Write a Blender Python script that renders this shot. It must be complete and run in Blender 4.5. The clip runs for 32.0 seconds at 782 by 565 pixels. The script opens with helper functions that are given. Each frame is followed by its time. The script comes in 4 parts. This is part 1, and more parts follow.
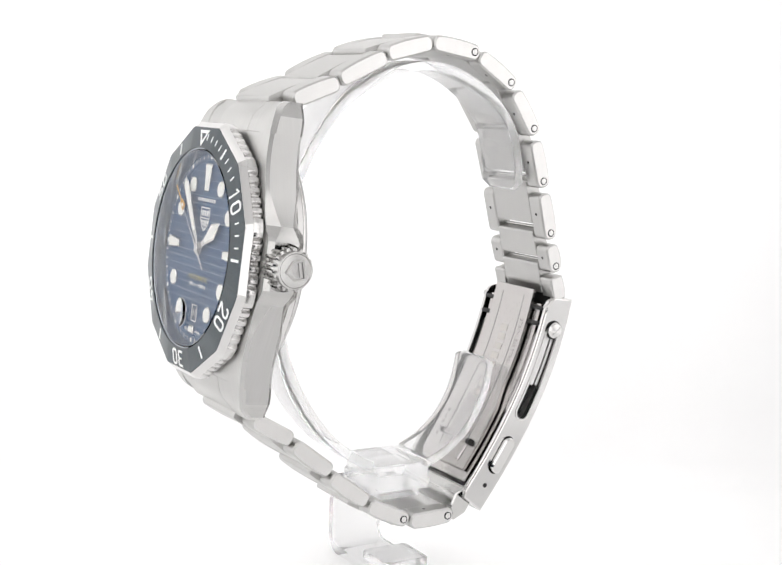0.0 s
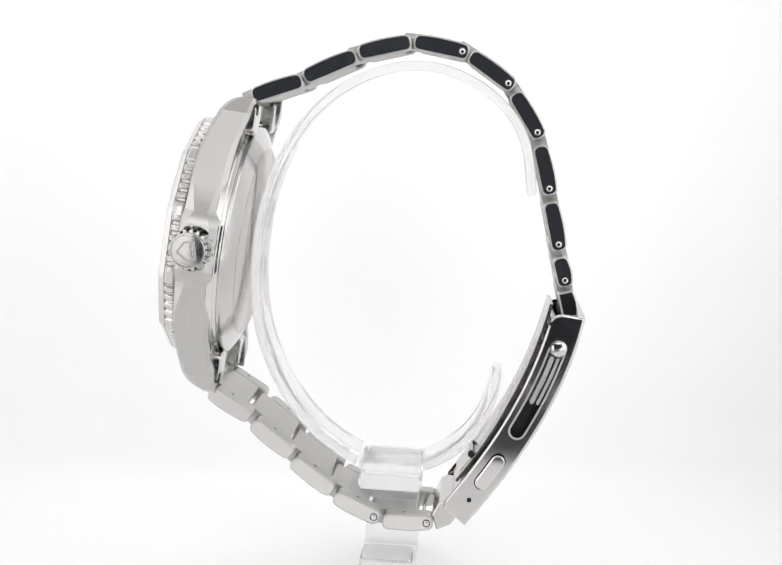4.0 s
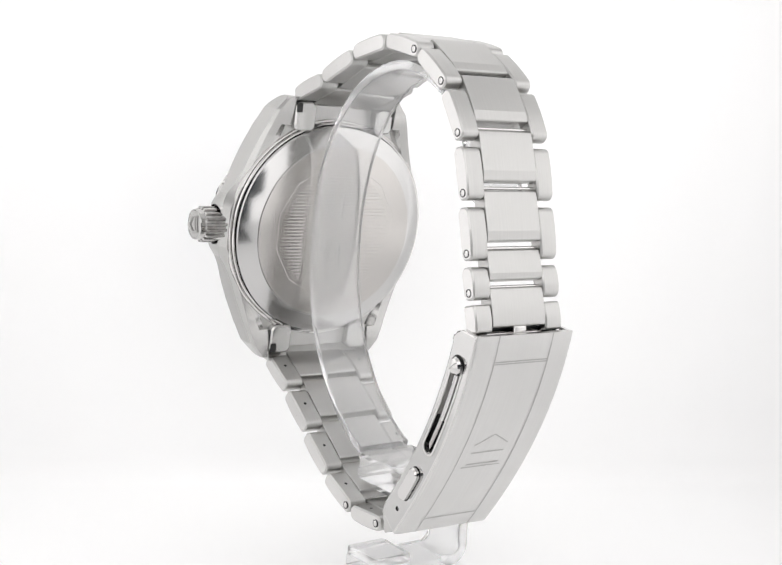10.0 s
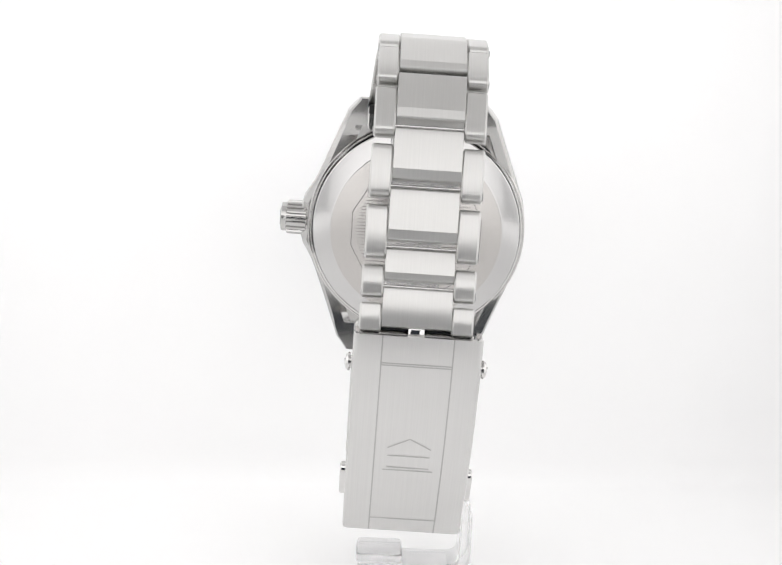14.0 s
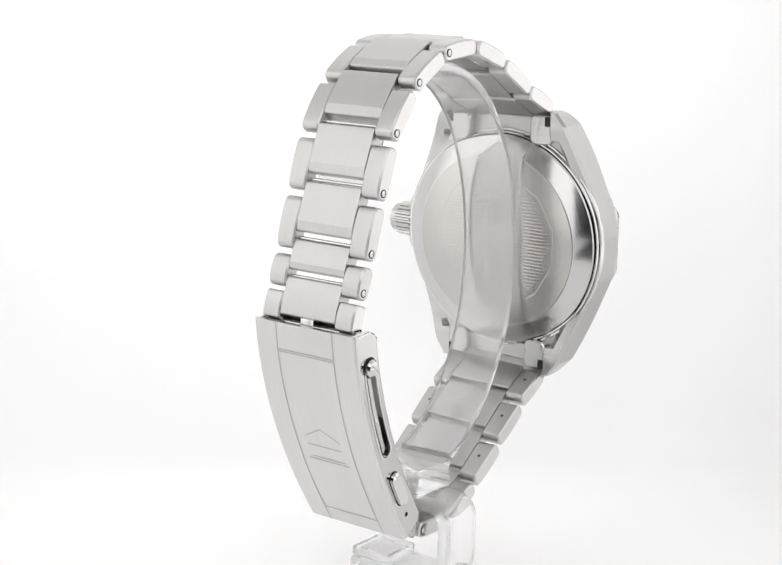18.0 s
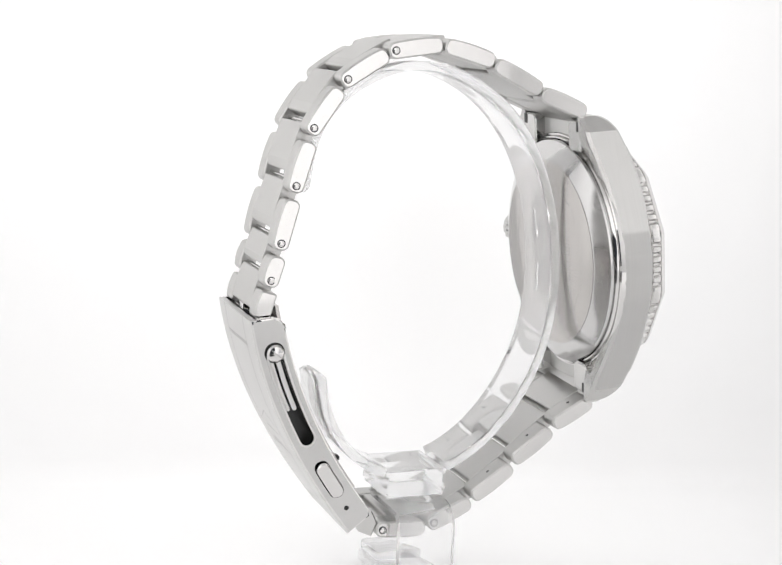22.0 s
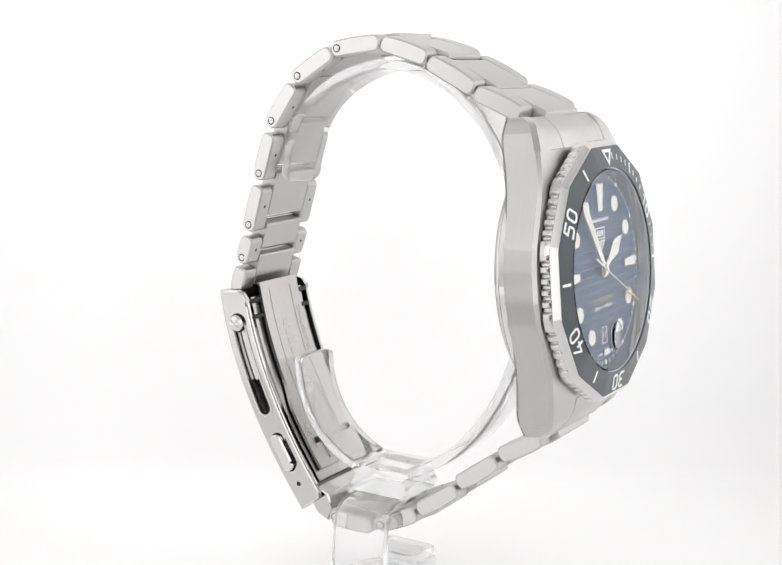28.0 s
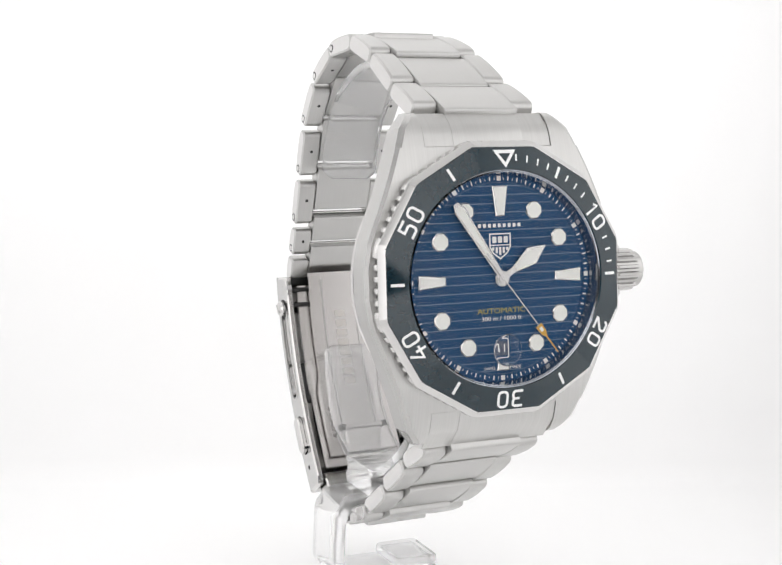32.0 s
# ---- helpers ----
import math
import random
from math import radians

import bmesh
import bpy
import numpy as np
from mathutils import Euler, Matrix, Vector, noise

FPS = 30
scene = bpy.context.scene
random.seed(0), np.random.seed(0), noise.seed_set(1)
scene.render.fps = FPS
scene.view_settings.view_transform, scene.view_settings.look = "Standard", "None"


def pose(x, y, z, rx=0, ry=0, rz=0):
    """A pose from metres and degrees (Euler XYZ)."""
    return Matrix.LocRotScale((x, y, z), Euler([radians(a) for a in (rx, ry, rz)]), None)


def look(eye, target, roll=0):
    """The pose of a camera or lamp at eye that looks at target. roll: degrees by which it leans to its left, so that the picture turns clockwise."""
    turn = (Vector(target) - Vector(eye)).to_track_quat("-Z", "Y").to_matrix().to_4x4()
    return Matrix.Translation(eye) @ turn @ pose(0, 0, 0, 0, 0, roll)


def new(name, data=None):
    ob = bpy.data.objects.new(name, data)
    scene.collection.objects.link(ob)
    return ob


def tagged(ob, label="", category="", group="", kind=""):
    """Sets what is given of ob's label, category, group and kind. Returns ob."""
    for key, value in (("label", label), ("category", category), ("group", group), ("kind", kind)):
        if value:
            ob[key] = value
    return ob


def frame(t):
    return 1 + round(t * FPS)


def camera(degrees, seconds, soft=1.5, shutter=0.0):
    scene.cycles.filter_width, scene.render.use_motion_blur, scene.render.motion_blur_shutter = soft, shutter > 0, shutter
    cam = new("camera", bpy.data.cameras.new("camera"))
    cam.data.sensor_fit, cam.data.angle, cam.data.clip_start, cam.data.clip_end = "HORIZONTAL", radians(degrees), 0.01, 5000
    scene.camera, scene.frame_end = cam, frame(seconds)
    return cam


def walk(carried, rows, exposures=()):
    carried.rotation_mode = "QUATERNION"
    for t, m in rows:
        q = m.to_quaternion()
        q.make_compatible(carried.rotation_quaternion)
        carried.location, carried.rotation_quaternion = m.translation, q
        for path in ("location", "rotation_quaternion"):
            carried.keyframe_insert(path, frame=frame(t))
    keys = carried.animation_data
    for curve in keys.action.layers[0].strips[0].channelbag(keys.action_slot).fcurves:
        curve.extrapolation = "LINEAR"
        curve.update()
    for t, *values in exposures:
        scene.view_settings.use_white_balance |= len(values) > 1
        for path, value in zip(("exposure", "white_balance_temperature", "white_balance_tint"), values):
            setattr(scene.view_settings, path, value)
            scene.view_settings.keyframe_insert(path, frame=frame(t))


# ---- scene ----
# ---- camera ----
# Everything stands on a small turntable whose axis is the z axis; the floor is z = 0. Small measures are in millimetres.
MM = 0.001
LIFT = 0.0620                      # height of the watch's own origin over the floor
EYE = Vector((0.0, -0.2470, LIFT + 0.0313))
PITCH, YAW, ROLL = radians(9.03), radians(-0.56), 2.52
AIM = EYE + Vector((math.cos(PITCH) * math.sin(YAW), math.cos(PITCH) * math.cos(YAW), -math.sin(PITCH)))
cam = camera(31.55, 32.0, soft=1.5)
walk(cam, [(0.0, look(EYE, AIM, ROLL)), (32.0, look(EYE, AIM, ROLL))], exposures=[(0.0, 0.19), (2.7, 0.19), (3.6, 0.07), (32.0, 0.07)])

# ---- turntable ----
TURN_START, TURN_SPEED = -3.67, -8.584          # degrees, degrees a second
SIDE = Vector((0.57407, -0.81843, 0.02493)).normalized()      # from the far flank of the bracelet to the crown
UP = (Vector((0, 0, 1)) - SIDE * SIDE.z).normalized()
BACK = UP.cross(SIDE).normalized()              # away from the dial
BASE_Z = -51.5                                  # lowest bracelet links, in the watch's own millimetres


def turned(t, drop, straight=False):
    """The pose on the turntable at t seconds of something whose origin is drop millimetres over the watch's centre."""
    r = Matrix((SIDE, BACK, UP)).transposed()
    if straight:
        s = Vector((SIDE.x, SIDE.y, 0)).normalized()
        r = Matrix((s, Vector((0, 0, 1)).cross(s), Vector((0, 0, 1)))).transposed()
    place = SIDE * (-2.3 * MM) + r @ Vector((0, 0, drop * MM))
    turn = Matrix.Rotation(radians(TURN_START + TURN_SPEED * t), 4, "Z")
    return Matrix.Translation((0, 0, LIFT)) @ turn @ (Matrix.Translation(place) @ r.to_4x4())


# ---- light ----
world = bpy.data.worlds.new("dark_room")
world.use_nodes = True
world.node_tree.nodes["Background"].inputs["Color"].default_value = (0.040, 0.044, 0.052, 1)
world.node_tree.nodes["Background"].inputs["Strength"].default_value = 1.0
scene.world = world
PANEL = 0.60                        # glow of the light tent's walls


# ---- materials ----
def material(name, color, rough=0.5, metal=0.0, **more):
    m = bpy.data.materials.new(name)
    m.use_nodes = True
    b = m.node_tree.nodes["Principled BSDF"]
    b.inputs["Base Color"].default_value = (*color, 1)
    b.inputs["Roughness"].default_value = rough
    b.inputs["Metallic"].default_value = metal
    for key, value in more.items():
        b.inputs[key.replace("_", " ")].default_value = value
    return m


def nodes_of(m):
    return m.node_tree.nodes, m.node_tree.links, m.node_tree.nodes["Principled BSDF"]


def grain(m, scale, rough, depth=0.0, tint=0.06, shift=True):
    """Fine directional grain (scale: its frequency along x, y, z per metre) and broad cloudy wear on a metal."""
    n, l, b = nodes_of(m)
    at = n.new("ShaderNodeTexCoord")
    mp = n.new("ShaderNodeMapping")
    mp.inputs["Scale"].default_value = scale
    l.new(at.outputs["Object"], mp.inputs["Vector"])
    fine = n.new("ShaderNodeTexNoise")
    fine.inputs["Scale"].default_value = 1.0
    fine.inputs["Detail"].default_value = 3.0
    l.new(mp.outputs["Vector"], fine.inputs["Vector"])
    broad = n.new("ShaderNodeTexNoise")
    broad.inputs["Scale"].default_value = 180.0
    broad.inputs["Detail"].default_value = 2.0
    l.new(at.outputs["Object"], broad.inputs["Vector"])
    mix = n.new("ShaderNodeMath")
    mix.operation = "MULTIPLY_ADD"
    mix.inputs[1].default_value = 0.7
    l.new(fine.outputs["Fac"], mix.inputs[0])
    half = n.new("ShaderNodeMath")
    half.operation = "MULTIPLY"
    half.inputs[1].default_value = 0.3
    l.new(broad.outputs["Fac"], half.inputs[0])
    l.new(half.outputs[0], mix.inputs[2])
    r = n.new("ShaderNodeMapRange")
    r.inputs["From Min"].default_value, r.inputs["From Max"].default_value = 0.2, 0.8
    r.inputs["To Min"].default_value, r.inputs["To Max"].default_value = rough
    l.new(mix.outputs[0], r.inputs["Value"])
    l.new(r.outputs["Result"], b.inputs["Roughness"])
    base = b.inputs["Base Color"].default_value[:3]
    c = n.new("ShaderNodeMapRange")
    c.data_type = "FLOAT_VECTOR"
    c.inputs[7].default_value, c.inputs[8].default_value = (0.2,) * 3, (0.8,) * 3
    c.inputs[9].default_value = [v * (1 - tint) for v in base]
    c.inputs[10].default_value = [v * (1 + tint) for v in base]
    l.new(mix.outputs[0], c.inputs["Vector"])
    l.new(c.outputs["Vector"], b.inputs["Base Color"])
    if depth:
        bump = n.new("ShaderNodeBump")
        bump.inputs["Strength"].default_value = depth
        bump.inputs["Distance"].default_value = 0.00003
        l.new(fine.outputs["Fac"], bump.inputs["Height"])
        l.new(bump.outputs["Normal"], b.inputs["Normal"])
    return m


STEEL = (0.575, 0.57, 0.558)


def brush_lines(m, axis, amount=0.95):
    """Highlights stretched across the brush lines, which run round the given axis."""
    n, l, b = nodes_of(m)
    t = n.new("ShaderNodeTangent")
    t.direction_type, t.axis = "RADIAL", axis
    l.new(t.outputs["Tangent"], b.inputs["Tangent"])
    b.inputs["Anisotropic"].default_value = amount
    b.inputs["Anisotropic Rotation"].default_value = 0.25
    return m


brushed = brush_lines(grain(material("brushed_steel", STEEL, 0.3, 1), (7000, 60, 60), (0.31, 0.39), 0.10, 0.07), "X", 0.85)
brushed_case = brush_lines(grain(material("brushed_case_steel", (0.62, 0.615, 0.602), 0.3, 1), (6000, 90, 90), (0.30, 0.37), 0.10, 0.07), "X", 0.85)
brushed_clasp = brush_lines(grain(material("brushed_clasp_steel", (0.67, 0.665, 0.655), 0.3, 1), (6500, 60, 60), (0.36, 0.43), 0.08, 0.05), "X", 0.5)
clasp_side = grain(material("clasp_side_steel", (0.58, 0.575, 0.568), 0.1, 1), (500, 500, 500), (0.08, 0.13), 0.0, 0.03)
edge_steel = grain(material("polished_edge_steel", (0.51, 0.505, 0.495), 0.12, 1), (600, 600, 600), (0.14, 0.22), 0.0, 0.03)
satin = grain(material("satin_steel", STEEL, 0.15, 1), (800, 800, 800), (0.10, 0.16), 0.0, 0.03)
polished = grain(material("polished_steel", (0.68, 0.67, 0.66), 0.05, 1), (500, 500, 500), (0.03, 0.08), 0.0, 0.02)
warm_back = grain(material("case_back_steel", (0.54, 0.522, 0.505), 0.28, 1), (3000, 100, 100), (0.22, 0.28), 0.0, 0.04)
back_bevel = grain(material("case_back_bevel", (0.58, 0.575, 0.57), 0.2, 1), (600, 600, 600), (0.11, 0.16), 0.0, 0.02)
crown_steel = grain(material("crown_steel", (0.52, 0.515, 0.505), 0.16, 1), (900, 900, 900), (0.07, 0.12), 0.0, 0.03)
blade_steel = grain(material("blade_steel", (0.56, 0.54, 0.528), 0.25, 1), (300, 3000, 300), (0.20, 0.27), 0.0, 0.03)
engraving = material("engraved_line", (0.46, 0.455, 0.445), 0.4, 1)
bezel_steel = brush_lines(grain(material("bezel_steel", (0.64, 0.63, 0.62), 0.3, 1), (700, 700, 700), (0.20, 0.26), 0.0, 0.03), "Z", 0.8)
case_flank = brush_lines(grain(material("case_flank_steel", (0.55, 0.545, 0.535), 0.3, 1), (60, 60, 6000), (0.32, 0.38), 0.06, 0.05), "Z", 1.0)
faint = material("faint_engraving", (0.56, 0.535, 0.51), 0.28, 1)
stamped = material("stamped_mark", (0.46, 0.44, 0.43), 0.4, 1)
# near-black in place of shade in gaps and holes; also colours dark pins
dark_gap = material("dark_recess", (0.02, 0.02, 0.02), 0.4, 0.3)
ceramic = grain(material("slate_blue_ceramic", (0.006, 0.022, 0.032), 0.12, 0, IOR=1.62), (700, 700, 700), (0.05, 0.09), 0.0, 0.06)
dial_blue = grain(material("blue_dial_lacquer", (0.008, 0.060, 0.165), 0.3, 0.0, Specular_IOR_Level=0.2), (9000, 500, 500), (0.24, 0.34), 0.08, 0.12)
ring_dark = material("dark_polished_ring", (0.42, 0.44, 0.48), 0.10, 1.0)
dial_groove = material("dial_groove", (0.17, 0.25, 0.36), 0.35, 0.3)
white_ink = material("white_ink", (0.94, 0.94, 0.93), 0.5)
gold_ink = material("gold_ink", (0.42, 0.36, 0.07), 0.5)
lume = material("pale_lume", (0.97, 0.97, 0.92), 0.6)
orange = material("orange_lacquer", (0.72, 0.40, 0.06), 0.4)
black_disc = material("date_disc_blue", (0.05, 0.07, 0.13), 0.4)
lens_glass = material("magnifier_glass", (1, 1, 1), 0.0, Transmission_Weight=1.0, IOR=1.24)
crystal_glass = material("sapphire_crystal", (1, 1, 1), 0.0, Transmission_Weight=1.0, IOR=1.20)
acrylic = material("clear_acrylic", (0.998, 0.998, 0.998), 0.06, Transmission_Weight=0.83, IOR=1.21)
# The sheet is no lamp: emission is added to whiten floor and background.
paper = grain(material("glowing_white_sweep", (0.80, 0.80, 0.80), 0.8, Emission_Strength=0.385), (60, 60, 60), (0.7, 0.9), 0.0, 0.01)


def glow(m, strength, centre, reach, best, loss, low=0.0, least=0.35, outer_glow=0.0):
    """Light painted into a sheet's emission: brightest at centre, fading with the distance over reach (metres; 0 for no
    fading along that axis).
    low: how much less is emitted just over the floor's bend than at the floor; the last value adds glow on the sheet's
    outer parts."""
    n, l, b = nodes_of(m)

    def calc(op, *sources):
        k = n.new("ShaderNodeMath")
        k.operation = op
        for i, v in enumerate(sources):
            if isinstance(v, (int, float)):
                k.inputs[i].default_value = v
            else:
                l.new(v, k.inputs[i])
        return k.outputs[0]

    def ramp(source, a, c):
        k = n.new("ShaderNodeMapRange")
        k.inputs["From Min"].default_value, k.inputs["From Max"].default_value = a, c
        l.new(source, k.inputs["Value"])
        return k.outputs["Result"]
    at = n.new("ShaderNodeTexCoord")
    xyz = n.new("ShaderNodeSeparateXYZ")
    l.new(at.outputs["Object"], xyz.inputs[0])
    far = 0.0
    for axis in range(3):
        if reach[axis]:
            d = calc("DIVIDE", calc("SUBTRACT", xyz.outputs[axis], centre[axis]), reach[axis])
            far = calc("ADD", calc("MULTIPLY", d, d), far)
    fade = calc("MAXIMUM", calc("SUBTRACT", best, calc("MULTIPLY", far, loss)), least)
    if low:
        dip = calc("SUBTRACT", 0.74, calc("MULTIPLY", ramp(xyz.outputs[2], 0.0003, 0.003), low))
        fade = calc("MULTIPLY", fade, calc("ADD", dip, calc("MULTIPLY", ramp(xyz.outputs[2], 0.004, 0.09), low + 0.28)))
    if outer_glow:
        fade = calc("ADD", fade, calc("MULTIPLY", ramp(calc("ABSOLUTE", xyz.outputs[0]), 0.125, 0.17), outer_glow))
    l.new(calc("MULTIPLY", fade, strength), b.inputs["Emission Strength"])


# Edge fade, floor line and bright sides for reflections, put into the emission.
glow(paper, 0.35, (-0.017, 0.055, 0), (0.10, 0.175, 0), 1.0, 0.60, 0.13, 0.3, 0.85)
ceiling_cloth = material("glowing_top_cloth", (0.5, 0.5, 0.5), 0.9, Emission_Strength=PANEL * 0.40)
ceiling_cloth.node_tree.nodes["Principled BSDF"].inputs["Emission Color"].default_value = (1.0, 0.988, 0.982, 1)
front_cloth = material("glowing_front_cloth", (0.5, 0.5, 0.505), 0.9, Emission_Strength=PANEL * 1.35)
front_cloth.node_tree.nodes["Principled BSDF"].inputs["Emission Color"].default_value = (1.0, 0.988, 0.982, 1)
tent = material("glowing_tent_cloth", (0.5, 0.5, 0.505), 0.9, Emission_Strength=PANEL)
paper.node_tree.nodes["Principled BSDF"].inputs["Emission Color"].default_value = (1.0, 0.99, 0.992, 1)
table_grey = grain(material("dark_table", (0.05, 0.05, 0.052), 0.5), (90, 90, 90), (0.45, 0.6), 0.0, 0.1)
tent.node_tree.nodes["Principled BSDF"].inputs["Emission Color"].default_value = (1.0, 0.988, 0.982, 1)

# Uneven glow put into the walls to give the steel contrast.
glow(tent, PANEL, (0, -0.02, 0.17), (0, 0.2, 0.2), 1.65, 1.1)
glow(front_cloth, PANEL * 1.35, (0, 0, 0.12), (0.27, 0, 0.22), 1.42, 0.85)


# ---- mesh tools ----
class Shape:
    """Vertices in millimetres and faces, gathered piece by piece."""

    def __init__(self):
        self.v, self.f = [], []

    def add(self, verts, faces):
        n = len(self.v)
        self.v += [tuple(p) for p in verts]
        self.f += [tuple(n + i for i in face) for face in faces]
        return self

    def loops(self, rings, closed=True, cap0=True, cap1=True, hoop=False):
        """Skins equal rings of points one after another."""
        n, k = len(rings[0]), len(rings)
        faces = []
        for a in range(k if hoop else k - 1):
            b = (a + 1) % k
            for i in range(n if closed else n - 1):
                j = (i + 1) % n
                faces.append((a * n + i, a * n + j, b * n + j, b * n + i))
        if cap0 and not hoop:
            faces.append(tuple(range(n)))
        if cap1 and not hoop:
            faces.append(tuple((k - 1) * n + i for i in range(n)))
        return self.add([p for r in rings for p in r], faces)

    def moved(self, m):
        self.v = [tuple(m @ Vector(p)) for p in self.v]
        return self

    def mesh(self, name, mat, angle=32, sides=None, steep=0.8, facing=1):
        me = bpy.data.meshes.new(name)
        me.from_pydata([(x * MM, y * MM, z * MM) for x, y, z in self.v], [], self.f)
        bm = bmesh.new()
        bm.from_mesh(me)
        bmesh.ops.remove_doubles(bm, verts=bm.verts, dist=1e-6)
        bmesh.ops.recalc_face_normals(bm, faces=bm.faces)
        bm.to_mesh(me)
        bm.free()
        me.shade_smooth()
        me.set_sharp_from_angle(angle=radians(angle))
        me.materials.append(mat)
        if sides:                      # another finish on the faces that look along x, the facing way
            me.materials.append(sides)
            for p in me.polygons:
                p.material_index = int(p.normal.x * facing > steep)
        return me


def part(name, shape, mat, parent=None, label="", m=None, angle=32):
    """One mesh object under a thing or a part; shape may be a ready mesh. m: its pose in millimetres in the parent's space."""
    me = shape if isinstance(shape, bpy.types.Mesh) else shape.mesh(name, mat, angle)
    ob = new(name, me)
    ob.parent = parent
    if m is not None:
        m = m.copy()
        m.translation *= MM
        ob.matrix_basis = m
    return tagged(ob, label)


def inset(loop, d):
    """A plane loop drawn in by d."""
    area = sum(a[0] * b[1] - b[0] * a[1] for a, b in zip(loop, loop[1:] + loop[:1]))
    s = 1 if area > 0 else -1
    out = []
    for i, p in enumerate(loop):
        a, b = loop[i - 1], loop[(i + 1) % len(loop)]
        u, w = Vector((p[0] - a[0], p[1] - a[1])), Vector((b[0] - p[0], b[1] - p[1]))
        u, w = u.normalized(), w.normalized()
        na, nb = Vector((-u.y, u.x)) * s, Vector((-w.y, w.x)) * s
        n = na + nb
        n = n / max(0.5, n.length_squared / 2)
        out.append((p[0] + n.x * d, p[1] + n.y * d))
    return out


def rounded(a0, a1, b0, b1, r, n=5):
    """A rounded rectangle as a loop."""
    out = []
    for ca, cb, q in ((a1 - r, b1 - r, 0), (a0 + r, b1 - r, 90), (a0 + r, b0 + r, 180), (a1 - r, b0 + r, 270)):
        for i in range(n + 1):
            t = radians(q + 90 * i / n)
            out.append((ca + r * math.cos(t), cb + r * math.sin(t)))
    return out


def disc(r, n=48, cx=0, cy=0, turn=0.0):
    return [(cx + r * math.cos(math.tau * i / n + turn), cy + r * math.sin(math.tau * i / n + turn)) for i in range(n)]


def prism(loop, d0, d1, bevel=0.0, put=lambda a, b, d: (a, b, d), shape=None):
    """A loop drawn out from depth d0 to d1, with bevelled rims."""
    shape = shape or Shape()
    if bevel:
        small = inset(loop, bevel)
        rows = [(small, d0), (loop, d0 + math.copysign(bevel, d1 - d0)), (loop, d1 - math.copysign(bevel, d1 - d0)), (small, d1)]
    else:
        rows = [(loop, d0), (loop, d1)]
    return shape.loops([[put(a, b, d) for a, b in lo] for lo, d in rows])


def plate(outer, holes, d0, d1, put, shape=None):
    """A flat plate with holes right through it."""
    from mathutils.geometry import tessellate_polygon
    shape = shape or Shape()
    loops = [outer] + list(holes)
    flat = [Vector((a, b, 0)) for lo in loops for a, b in lo]
    tris = tessellate_polygon([[Vector((a, b, 0)) for a, b in lo] for lo in loops])
    n = len(flat)
    verts = [put(p.x, p.y, d0) for p in flat] + [put(p.x, p.y, d1) for p in flat]
    faces = [tuple(t) for t in tris] + [tuple(n + i for i in t) for t in tris]
    k = 0
    for lo in loops:
        for i in range(len(lo)):
            j = (i + 1) % len(lo)
            faces.append((k + i, k + j, n + k + j, n + k + i))
        k += len(lo)
    return shape.add(verts, faces)


def lathe(profile, n=96, wave=None, shape=None, hoop=False):
    """A ring or disc turned about z from (radius, height) pairs; wave(angle, i) scales the radius of profile point i."""
    shape = shape or Shape()
    rings = []
    for i, (r, z) in enumerate(profile):
        ring = []
        for k in range(n):
            t = math.tau * k / n
            s = r * (wave(t, i) if wave else 1)
            ring.append((s * math.sin(t), s * math.cos(t), z))
        rings.append(ring)
    return shape.loops(rings, hoop=hoop)


def bezier(p0, p1, p2, t):
    return tuple(a * (1 - t) ** 2 + 2 * b * t * (1 - t) + c * t * t for a, b, c in zip(p0, p1, p2))


def text_shape(words, size, wide=1.0, thick=0.04):
    cu = bpy.data.curves.new("words", "FONT")
    cu.body, cu.size, cu.extrude = words, size, thick
    cu.align_x, cu.align_y, cu.resolution_u = "CENTER", "CENTER", 3
    ob = new("words", cu)
    me = bpy.data.meshes.new_from_object(ob.evaluated_get(bpy.context.evaluated_depsgraph_get()))
    s = Shape().add([(p.co.x * wide, p.co.y, p.co.z) for p in me.vertices], [tuple(p.vertices) for p in me.polygons])
    bpy.data.objects.remove(ob)
    bpy.data.curves.remove(cu)
    bpy.data.meshes.remove(me)
    return s


# ---- the light tent ----
def slab(name, corners, thick, mat, label, kind="structure"):
    """A flat panel from four corners (metres), thickened away from its front."""
    a, b, c, d = (Vector(p) for p in corners)
    n = (b - a).cross(d - a).normalized() * -thick
    s = Shape().loops([[p / MM for p in (a, b, c, d)], [(p + n) / MM for p in (a, b, c, d)]])
    ob = new(name, s.mesh(name, mat))
    return tagged(ob, label, "wall" if "wall" in name else name.split("_")[0], kind=kind)


WIDE, TALL, NEAR = 0.26, 0.42, -0.232
SWEEP_YAW = radians(8.4)           # the sweep stands a little askew to the camera
SWEEP_AT = 0.066


